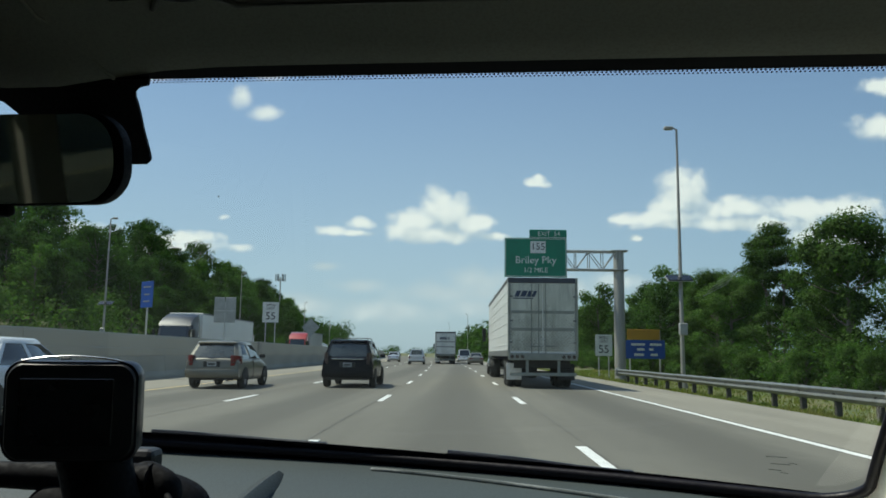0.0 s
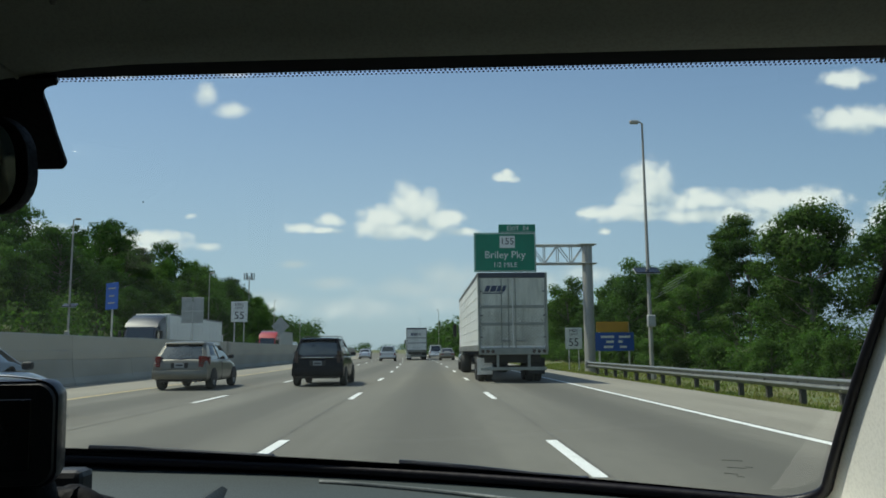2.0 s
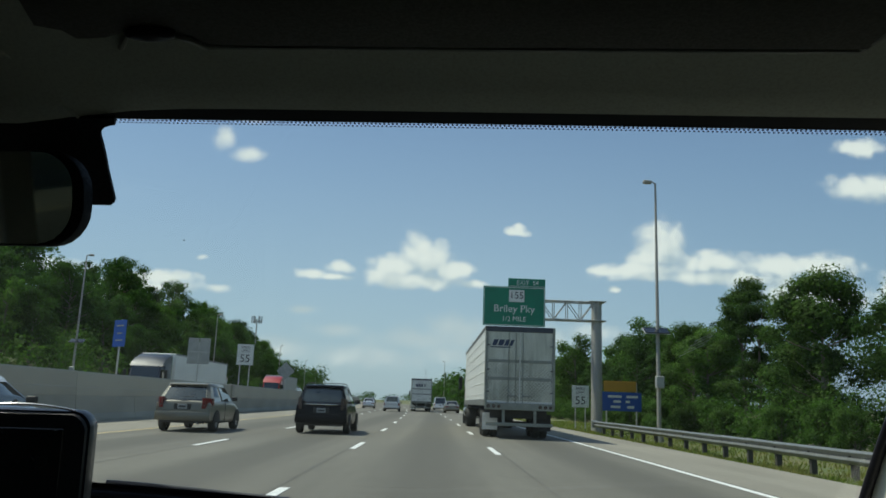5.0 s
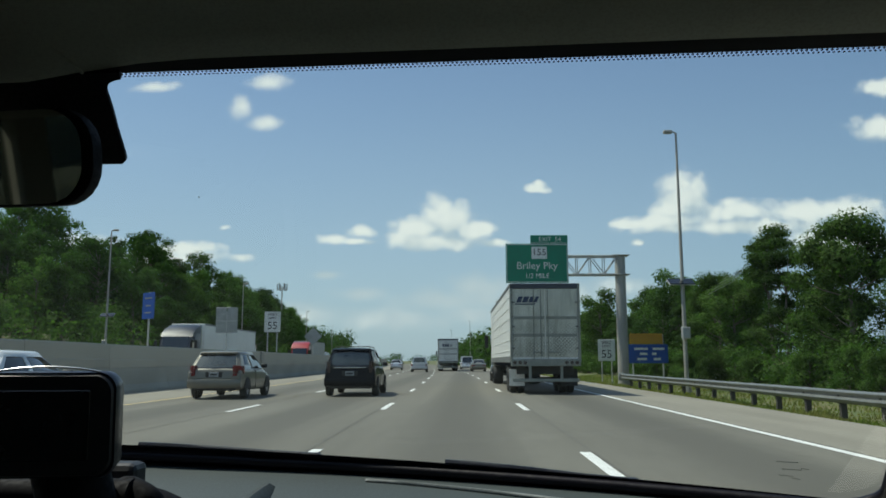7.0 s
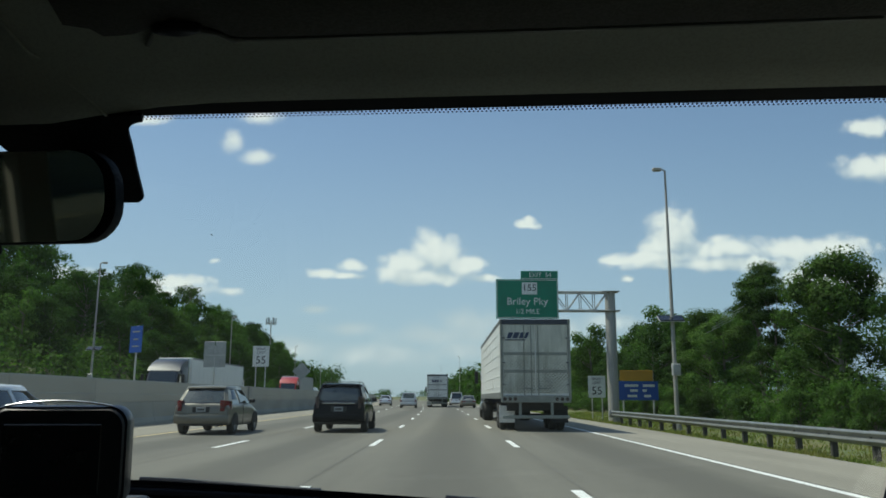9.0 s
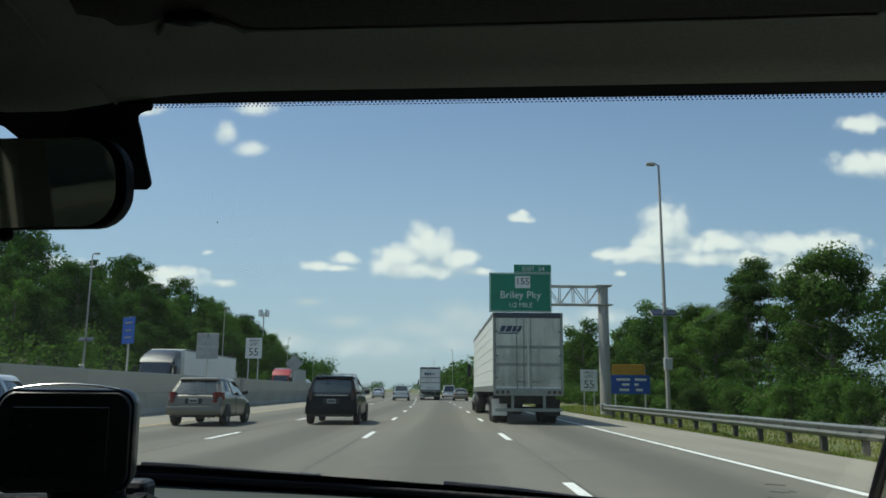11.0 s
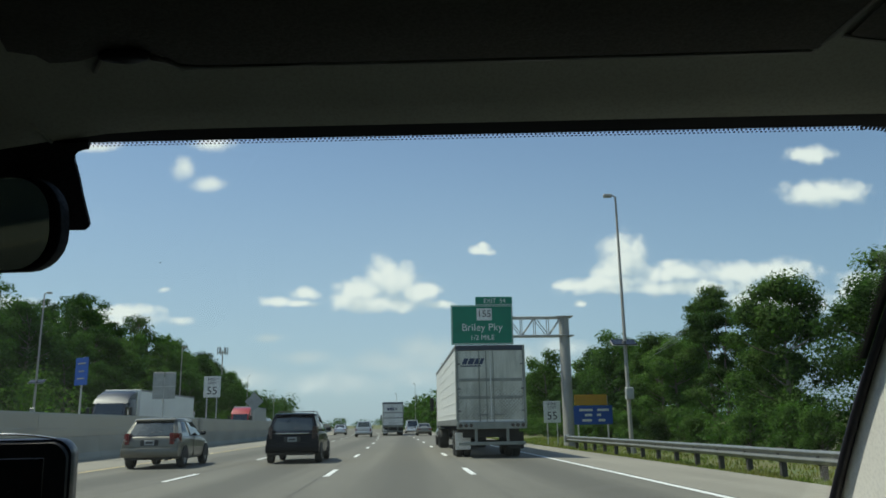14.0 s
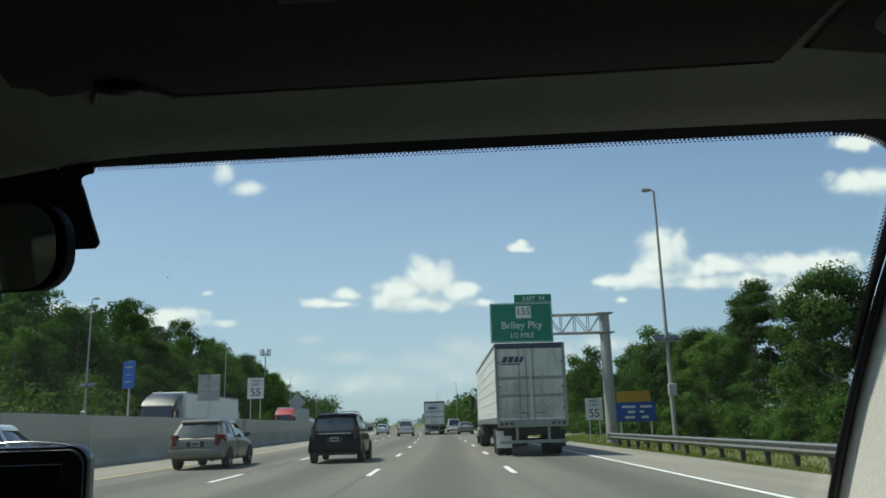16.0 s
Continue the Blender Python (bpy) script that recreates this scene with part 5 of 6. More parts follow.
def tractor(parent, y, paint):
    """A lorry cab with its back at y, driving towards +y."""
    part("sleeper", box((0, y + 0.75, 2.10), (2.36, 1.5, 2.5), 0.10, seg=3), paint, parent, "glossy sleeper cab", smooth=40)
    wedge = [(y + 0.02, 3.30), (y + 2.02, 3.02), (y + 1.75, 3.30), (y + 1.15, 3.72), (y + 0.45, 3.92), (y + 0.02, 3.92)]
    part("roof_fairing", loft([[(x, a, z - (0.10 if abs(x) > 1.1 and z > 3.4 else 0.0)) for a, z in wedge] for x in (-1.16, -1.02, 1.02, 1.16)]), paint, parent, "sloped roof fairing", smooth=35)
    st = [(y + 1.45, 0.8, 1.9, 3.04, 1.19, 1.08), (y + 1.98, 0.7, 1.9, 3.02, 1.19, 1.06), (y + 2.42, 0.6, 1.9, 2.04, 1.18, 1.08), (y + 2.5, 0.5, 1.8, 1.95, 1.1, 0.75), (y + 4.1, 0.5, 1.55, 1.70, 1.02, 0.66), (y + 4.3, 0.5, 1.2, 1.25, 0.98, 0.6)]
    part("cab", car_shell(st), paint, parent, "glossy cab", smooth=35)
    part("cab_windshield", plate([(-0.98, y + 2.42, 2.05), (0.98, y + 2.42, 2.05), (0.92, y + 1.98, 3.05), (-0.92, y + 1.98, 3.05)], 0.03), "car_glass", parent, "dark windshield")
    part("grille", box((0, y + 4.3, 1.05), (0.9, 0.06, 0.7), 0.03), "chrome", parent, "bright grille")
    part("front_bumper", box((0, y + 4.35, 0.5), (2.3, 0.2, 0.35), 0.06, seg=2), "chrome", parent, "bright bumper")
    for s in (1, -1):
        part("cab_side_window", box((s * 1.17, y + 1.75, 2.5), (0.08, 0.7, 0.6), 0.02), "car_glass", parent, "dark side window")
        part("cab_mirror", box((s * 1.45, y + 2.1, 2.4), (0.22, 0.12, 0.75), 0.04, seg=2), "plastic", parent, "tall door mirror")
        part("headlamp", box((s * 0.82, y + 4.2, 1.05), (0.3, 0.12, 0.22), 0.04, seg=2), "lamp_clear", parent, "headlamp")
        part("exhaust_stack", rod((s * 1.1, y - 0.15, 1.0), (s * 1.1, y - 0.15, 3.95), 0.07), "chrome", parent, "upright exhaust")
        part("fuel_tank", rod((s * 1.0, y - 0.2, 0.75), (s * 1.0, y + 1.3, 0.75), 0.3, n=16), "chrome", parent, "fuel tank")
        add_wheel(parent, s * 1.05, y + 3.5, 0.5, 0.28)
        for yy in (y - 1.1, y - 2.3):
            add_wheel(parent, s * 1.0, yy, 0.5, 0.5)
    part("chassis", box((0, y + 0.2, 0.85), (0.9, 6.5, 0.25), 0.02), "under", parent)


def lorry(name, label, at, paint, L=16.0, tail="box", mark=True, doors="trailer_door", side="trailer_white"):
    t = thing(name, label, "truck", at=at)
    if tail == "box":
        trailer(t, L, mark=mark, doors=doors, side=side)
    elif tail == "tank":
        bm = bmesh.new()
        rings = []
        for y, r in ((0.0, 0.55), (0.12, 0.85), (0.4, 0.98), (L - 0.4, 0.98), (L - 0.1, 0.85), (L, 0.5)):
            rings.append([(r * math.cos(2 * math.pi * j / 24), y, 2.35 + r * 0.95 * math.sin(2 * math.pi * j / 24)) for j in range(24)])
        part("tank", loft(rings), "chrome", t, "polished steel tank", smooth=40)
        for y in (3, 6, 9):
            part("tank_band", tube([(1.0 * math.cos(2 * math.pi * j / 24), y, 2.35 + 0.96 * math.sin(2 * math.pi * j / 24)) for j in range(25)], 0.03, 6), "trailer_steel", t)
        part("frame_rail", box((0, L / 2, 1.15), (0.9, L, 0.2), 0.02), "under", t)
        for y in (1.4, 2.7):
            for s in (1, -1):
                add_wheel(t, s * 0.95, y, 0.5, 0.5)
    tractor(t, L + 0.55, paint)
    return t


def facing_us(x, y):
    return on_road(x, y) @ pose(0, 0, 0, 0, 0, 180)


lorry("box_trailer_truck", "white box trailer truck with quilted rear doors driving ahead", on_road(3.15, 29.2), "paint_navy")
far = lorry("parcel_trailer_truck", "white parcel trailer truck with a dark mark far ahead", on_road(-0.25, 100.0), "paint_white", L=14.0, mark=False, doors="trailer_white")
for x, w in ((-0.75, 0.30), (-0.40, 0.24), (-0.12, 0.26), (0.22, 0.34)):
    part("door_mark", box((x + w / 2, -0.06, 3.25), (w - 0.05, 0.02, 0.34), 0.004), "decal" if x < 0.2 else "sign_back", far, "dark mark drawn as plain bars")
near_car("dark_suv", "shiny black sport utility car with a pale rear window", "paint_black", on_road(-3.85, 27.5), 4.5, 1.82, 1.70, 1.06, (0.14, 0.42, 2.45, 3.15), "lamp_dark", (0.66, 1.02, 0.19, 0.40), 1.0, rails=True)
near_car("gold_crossover", "pale gold crossover car with red tail lamps", "paint_beige", on_road(-8.0, 25.5), 4.4, 1.78, 1.58, 1.00, (0.12, 0.55, 2.35, 3.20), "lamp_red", (0.61, 0.92, 0.24, 0.34))
near_car("white_sedan", "pearl white saloon car with smoked tail lamps", "paint_white", on_road(-8.15, 11.3), 4.7, 1.78, 1.42, 0.93, (0.85, 1.38, 2.60, 3.40), "lamp_dark", (0.30, 0.74, 0.50, 0.20), sedan=True)
hatchback("silver_pickup", "silver pickup truck far ahead in the traffic", "paint_silver", on_road(-3.75, 92.0), L=5.3, W=1.92, H=1.78, pickup=True, group="traffic far ahead")
hatchback("dark_car", "dark sport utility car far ahead in the traffic", "paint_black", on_road(-9.0, 175.0), H=1.8, group="traffic far ahead")
hatchback("white_van", "white van far ahead in the traffic", "paint_white", on_road(3.4, 128.0), L=5.2, W=1.98, H=2.05, van=True, group="traffic far ahead")
hatchback("gold_saloon", "pale gold saloon car far ahead in the traffic", "paint_beige", on_road(3.45, 96.0), H=1.46, sedan=True, group="traffic far ahead")
hatchback("silver_car", "silver car far ahead in the traffic", "paint_silver", on_road(-7.7, 118.0), H=1.5, sedan=True, group="traffic far ahead")
hatchback("white_minivan", "white minivan far ahead in the traffic", "paint_white", on_road(-0.1, 150.0), H=1.8, van=True, group="traffic far ahead")
lorry("oncoming_truck", "dark blue truck with a white box trailer, oncoming", facing_us(-20.3, 75.0), "paint_navy", L=16.0, mark=False)
lorry("red_truck", "red truck with a grey box trailer, oncoming", facing_us(-20.3, 122.0), "paint_red", L=13.0, mark=False, side="sign_back")
lorry("tank_truck", "white truck with a polished steel tank, oncoming", facing_us(-24.2, 165.0), "paint_white", L=11.0, tail="tank")


def motorhome(at):
    t = thing("motorhome", "white motorhome with a dark windshield, oncoming", "motorhome", at=at)
    st = [(0, 0.5, 1.6, 3.1, 1.15, 1.12), (0.1, 0.45, 1.6, 3.2, 1.18, 1.14), (6.2, 0.45, 1.6, 3.2, 1.18, 1.14), (6.7, 0.45, 1.55, 3.1, 1.18, 1.1), (7.0, 0.5, 1.5, 2.4, 1.16, 1.0), (7.1, 0.55, 1.2, 1.3, 1.1, 0.9)]
    part("body", car_shell(st), "paint_white", t, smooth=35)
    part("windshield", plate([(-1.0, 7.03, 1.65), (1.0, 7.03, 1.65), (0.95, 6.86, 2.65), (-0.95, 6.86, 2.65)], 0.06), "car_glass", t, "dark windshield")
    for s in (1, -1):
        part("side_window", box((s * 1.165, 5.6, 2.1), (0.05, 0.9, 0.6), 0.02), "car_glass", t)
        part("side_window", box((s * 1.165, 2.6, 2.1), (0.05, 1.4, 0.5), 0.02), "car_glass", t)
        add_wheel(t, s * 1.0, 1.6, 0.4, 0.3)
        add_wheel(t, s * 1.0, 5.9, 0.4, 0.3)
    part("roof_unit", box((0, 3.0, 3.3), (0.7, 0.9, 0.26), 0.06, seg=2), "paint_white", t, "roof unit")


motorhome(facing_us(-24.0, 92.0))
hatchback("oncoming_car", "white saloon car, oncoming behind the barrier", "paint_white", facing_us(-16.4, 58.0), H=1.45, sedan=True)


# ---- roadside: rail, lamps, signs ----
def build_guardrail():
    rail = thing("guardrail", "galvanised steel W-beam guardrail on dark posts", "guardrail")
    prof = [(0.0, 0.158), (-0.040, 0.150), (-0.082, 0.118), (-0.086, 0.100), (-0.060, 0.060), (-0.018, 0.028), (-0.012, 0.010), (-0.040, -0.018), (-0.082, -0.050), (-0.086, -0.068), (-0.060, -0.110), (-0.012, -0.155)]
    ring = prof + [(x + 0.006, z) for x, z in reversed(prof)]
    seg = loft([[(x, 0, z) for x, z in ring], [(x, 3.83, z) for x, z in ring]])
    first = part("rail_beam", seg, "rail_steel", rail, smooth=30)
    post = part("post", box((0.09, 0, -0.30), (0.15, 0.11, 0.95), 0.01), "post", rail)
    block = part("spacer_block", box((0.03, 0, 0.0), (0.10, 0.13, 0.34), 0.01), "post", rail)
    y, k = -13.0, 0
    while y < 41.0:
        x = 9.05 + 0.0 * y
        m = on_road(x, y, 0.36)
        if k == 0:
            first.matrix_basis = m
            post.matrix_basis = block.matrix_basis = m
        else:
            ob = new("rail_beam", first.data)
            ob.parent, ob.matrix_basis = rail, m @ pose(0.001 * (k % 3), 0, 0.004 * (k % 2))
        for dy in (0.0, 1.9):
            if k or dy:
                for src in (post, block):
                    ob = new(src.name.split(".")[0], src.data)
                    ob.parent, ob.matrix_basis = rail, on_road(x, y + dy, 0.36)
        y += 3.81
        k += 1
    end = part("end_terminal", box((-0.03, 0, 0), (0.30, 0.10, 0.42), 0.03, seg=2), "galv", rail, "blunt steel end terminal")
    end.matrix_basis = on_road(9.05, y + 0.02, 0.36)


build_guardrail()


def street_lamp(at, side, solar=False, H=13.4):
    """A tall tapered pole with a short arm and a small luminaire towards the road (side: -1 to the left)."""
    lamp = thing("street_lamp", "tall grey street lamp pole with a solar panel" if solar else "tall grey street lamp pole with a small luminaire", "street lamp", "motorway lamps", at=at)
    part("pole", rod((0, 0, 0), (0, 0, H), 0.12, 0.055, 12), "pole", lamp, smooth=60)
    part("base_flange", rod((0, 0, 0), (0, 0, 0.35), 0.24, 0.2, 12), "pole", lamp)
    part("arm", tube([(0, 0, H - 0.05), (side * 0.12, 0, H + 0.06), (side * 0.3, 0, H + 0.08)], 0.04, 8), "pole", lamp, smooth=60)
    part("luminaire", box((side * 0.42, 0, H + 0.06), (0.46, 0.28, 0.18), 0.06, seg=2), "pole", lamp, "grey lamp head")
    if solar:
        p = part("solar_panel", box((0, 0, 0), (1.25, 0.6, 0.06), 0.01), "panel", lamp, "dark tilted solar panel")
        p.matrix_basis = pose(side * 0.1, -0.1, 5.6, 30, 0, 0)
        f = part("panel_frame", box((0, 0, -0.045), (1.3, 0.66, 0.03), 0.01), "galv", lamp)
        f.matrix_basis = pose(side * 0.1, -0.1, 5.6, 30, 0, 0)
        part("control_box", box((0.0, -0.22, 3.0), (0.4, 0.25, 0.6), 0.03), "galv", lamp, "grey box on the pole")


def gz(x, y):
    return ground_height(x, y)


for y, solar in ((40, True), (83, False), (157, False), (232, False), (300, False)):
    street_lamp(on_road(11.4, y, gz(11.4, y) - 0.05), -1, solar)
for y, solar in ((71, True), (121, False), (190, False), (262, False), (340, False)):
    street_lamp(on_road(-31.8, y, -0.1), 1, solar)


def text_at(x, y, z):
    """Lettering that stands upright and faces the traffic."""
    return Matrix.Translation((x, y, z)) @ pose(0, 0, 0, 90, 0, 0)


def build_gantry(at):
    g = thing("overhead_sign", "green overhead exit sign on a steel cantilever truss", "road sign", at=at)
    part("column", rod((10.6, 0.6, -0.5), (10.6, 0.6, 8.05), 0.36, 0.33, 20), "pole", g, "thick grey steel column", smooth=60)
    for z in (6.75, 8.0):
        part("column_plate", box((10.6, 0.6, z), (1.1, 0.9, 0.06), 0.01), "pole", g)
    for z in (6.75, 7.95):
        for y in (0.25, 0.95):
            part("chord", rod((3.4, y, z), (10.4, y, z), 0.06), "galv", g, "steel truss chord")
    n = 8
    for k in range(n + 1):
        x = 3.4 + 7.0 * k / n
        for y in (0.25, 0.95):
            part("truss_post", rod((x, y, 6.75), (x, y, 7.95), 0.03), "galv", g)
            if k < n:
                za, zb = (6.75, 7.95) if k % 2 else (7.95, 6.75)
                part("truss_diagonal", rod((x, y, za), (x + 7.0 / n, y, zb), 0.03), "galv", g)
        for z in (6.75, 7.95):
            part("truss_strut", rod((x, 0.25, z), (x, 0.95, z), 0.025), "galv", g)
    face = part("sign_face", box((5.15, 0, 7.45), (4.0, 0.07, 2.55), 0.02), "sign_green", g, "green sign with white lettering")
    tab = part("exit_tab", box((5.95, 0, 9.0), (2.4, 0.07, 0.54), 0.02), "sign_green", g, "green exit tab")
    for x0, x1, z in ((3.2, 7.1, 8.66), (3.2, 7.1, 6.24)):
        part("border_line", box(((x0 + x1) / 2, -0.042, z), (x1 - x0, 0.008, 0.035)), "sign_white", face)
    for x in (3.21, 7.09):
        part("border_line", box((x, -0.042, 7.45), (0.035, 0.008, 2.4)), "sign_white", face)
    part("route_shield", box((5.3, -0.045, 8.12), (0.98, 0.012, 0.78), 0.01), "sign_white", face, "white route number plate")
    words("route_number", "155", 0.62, "ink", text_at(5.3, -0.056, 8.14), face)
    words("sign_words", "Briley Pky", 0.66, "sign_white", text_at(5.15, -0.044, 7.27), face)
    words("sign_words", "1/2 MILE", 0.44, "sign_white", text_at(5.15, -0.044, 6.62), face)
    words("exit_words", "EXIT  54", 0.40, "sign_white", text_at(6.0, -0.044, 8.99), tab)
    part("tab_line", box((5.95, -0.042, 8.76), (2.3, 0.008, 0.03)), "sign_white", tab)


build_gantry(on_road(0, 50.0))


def speed_sign(at, legs=1, H=2.1):
    s = thing("speed_limit_sign", "white speed limit sign with black number on posts", "road sign", "speed limit signs", at=at)
    part("sign_plate", box((0, 0, H + 0.75), (1.2, 0.02, 1.5), 0.006), "sign_white", s, "white sign plate")
    for x in (-0.35, 0.35):
        part("post", box((x, 0.05, (H + 1.3) / 2), (0.07, 0.07, H + 1.3), 0.01), "galv", s)
    words("number", "55", 0.78, "ink", text_at(0, -0.012, H + 0.45), s)
    words("sign_words", "SPEED", 0.26, "ink", text_at(0, -0.012, H + 1.28), s)
    words("sign_words", "LIMIT", 0.26, "ink", text_at(0, -0.012, H + 1.02), s)


speed_sign(on_road(10.6, 56.0, gz(10.6, 56) - 0.02), H=1.6)
speed_sign(on_road(-13.62, 58.0, 1.9), H=1.5)


def traffic_info_sign(at):
    s = thing("traffic_info_sign", "blue information sign with an amber panel above it", "road sign", at=at)
    part("blue_panel", box((0, 0, 2.0), (2.9, 0.03, 1.35), 0.01), "sign_blue", s, "blue panel with worn white bars")
    part("amber_panel", box((-0.1, 0, 3.08), (2.4, 0.03, 0.75), 0.01), "sign_orange", s, "plain amber panel")
    for x in (-1.1, 1.1):
        part("post", box((x, 0.06, 1.6), (0.10, 0.10, 3.6), 0.01), "galv", s)
    for z, bars in ((2.36, ((-1.0, 1.0), (0.35, 0.85))), (2.0, ((-0.6, 0.55), (0.3, 0.3))), (1.62, ((-0.8, 0.7), (0.4, 0.5)))):
        for x, w in bars:
            part("bar", box((x + w / 2, -0.02, z), (w, 0.012, 0.17)), "sign_white", s)


traffic_info_sign(on_road(14.0, 58.0, gz(14.0, 58)))


def sign_back(at, diamond):
    s = thing("sign_back", ("diamond" if diamond else "rectangular") + " sign seen from its bare metal back on the barrier", "road sign", at=at)
    if diamond:
        p = part("sign_plate", box((0, 0, 0), (1.22, 0.02, 1.22), 0.006), "sign_back", s)
        p.matrix_basis = pose(0, 0, 1.75, 0, 45, 0)
        part("post", box((0, 0.04, 0.9), (0.08, 0.05, 2.4), 0.01), "galv", s)
    else:
        for x in (-0.33, 0.33):
            part("sign_plate", box((x, 0, 1.75), (0.62, 0.02, 1.5), 0.006), "sign_back", s)
        part("cross_rail", box((0, -0.02, 1.7), (1.3, 0.03, 0.06)), "galv", s)
        part("post", box((0, 0.04, 1.1), (0.08, 0.05, 2.3), 0.01), "galv", s)


sign_back(on_road(-13.62, 46.0, 1.9), False)
sign_back(on_road(-13.62, 76.0, 1.9), True)


def blue_sign(at):
    s = thing("blue_sign", "small blue sign on a post on the barrier", "road sign", at=at)
    plate_ob = part("sign_plate", box((0, 0, 1.75), (0.95, 0.02, 1.15), 0.006), "sign_blue", s, "blue panel with worn white bars")
    for z, w in ((2.08, 0.55), (1.75, 0.40), (1.45, 0.50)):
        part("bar", box((0, -0.016, z), (w, 0.010, 0.06)), "sign_back", plate_ob)
    part("post", box((0, 0.05, 1.15), (0.07, 0.06, 2.4), 0.01), "galv", s)


blue_sign(on_road(-13.62, 34.0, 1.9) @ pose(0, 0, 0, 0, 0, -38))


def antenna_mast(at):
    """A slim mast above the trees with upright panel antennas round its head."""
    m = thing("antenna_mast", "slim grey mast with upright panel antennas above the trees", "antenna mast", at=at)
    part("mast", rod((0, 0, -0.5), (0, 0, 26.5), 0.35, 0.18, 10), "pole", m, smooth=60)
    ring = [(1.5 * math.cos(2 * math.pi * k / 6), 1.5 * math.sin(2 * math.pi * k / 6)) for k in range(6)]
    for k, (x, y) in enumerate(ring):
        x2, y2 = ring[(k + 1) % 6]
        part("head_rail", rod((x, y, 25.6), (x2, y2, 25.6), 0.06, n=6), "galv", m)
        part("head_arm", rod((0, 0, 25.6), (x, y, 25.6), 0.05, n=6), "galv", m)
        part("panel_antenna", box((x * 1.06, y * 1.06, 26.2), (0.34, 0.22, 2.4), 0.05, seg=2), "sign_back", m, "upright panel antenna")


antenna_mast(on_road(-49.0, 262.0, 0.0))


# ---- trees, undergrowth and grass ----
def leaf_cloud(centres, radii, n, size, rng, flat=0.0):
    """Many small bent leaves on the skins of overlapping lobes: arrays of corner points and faces."""
    area = np.array([r[0] * r[2] for r in radii])
    pick = rng.choice(len(centres), n, p=area / area.sum())
    d = rng.normal(size=(n, 3))
    d /= np.linalg.norm(d, axis=1)[:, None]
    c, r = np.array(centres)[pick], np.array(radii)[pick]
    p = c + d * r * (0.42 + 0.78 * rng.random((n, 1)) ** 0.8)
    nrm = d * 0.9 + rng.normal(size=(n, 3)) * 0.45 + np.array([0, 0, 0.3])
    nrm /= np.linalg.norm(nrm, axis=1)[:, None]
    t = np.cross(nrm, rng.normal(size=(n, 3)))
    t /= np.linalg.norm(t, axis=1)[:, None] + 1e-9
    b = np.cross(nrm, t)
    s = size * (0.55 + 0.8 * rng.random((n, 1)))
    k = s * (0.45 + 0.3 * rng.random((n, 1)))
    v = np.stack([p - t * s, p + t * s * 0.6 - b * k + nrm * s * 0.2, p + t * s * 0.6 + b * k + nrm * s * 0.2], axis=1).reshape(-1, 3)
    return v, np.arange(3 * n).reshape(-1, 3)


def mesh_of(name, v, f, mat):
    mesh = bpy.data.meshes.new(name)
    mesh.vertices.add(len(v))
    mesh.vertices.foreach_set("co", np.asarray(v, dtype=np.float32).ravel())
    mesh.loops.add(f.size)
    mesh.loops.foreach_set("vertex_index", f.astype(np.int32).ravel())
    mesh.polygons.add(len(f))
    mesh.polygons.foreach_set("loop_start", np.arange(0, f.size, f.shape[1], dtype=np.int32))
    mesh.update(calc_edges=True)
    mesh.materials.append(M[mat])
    return mesh


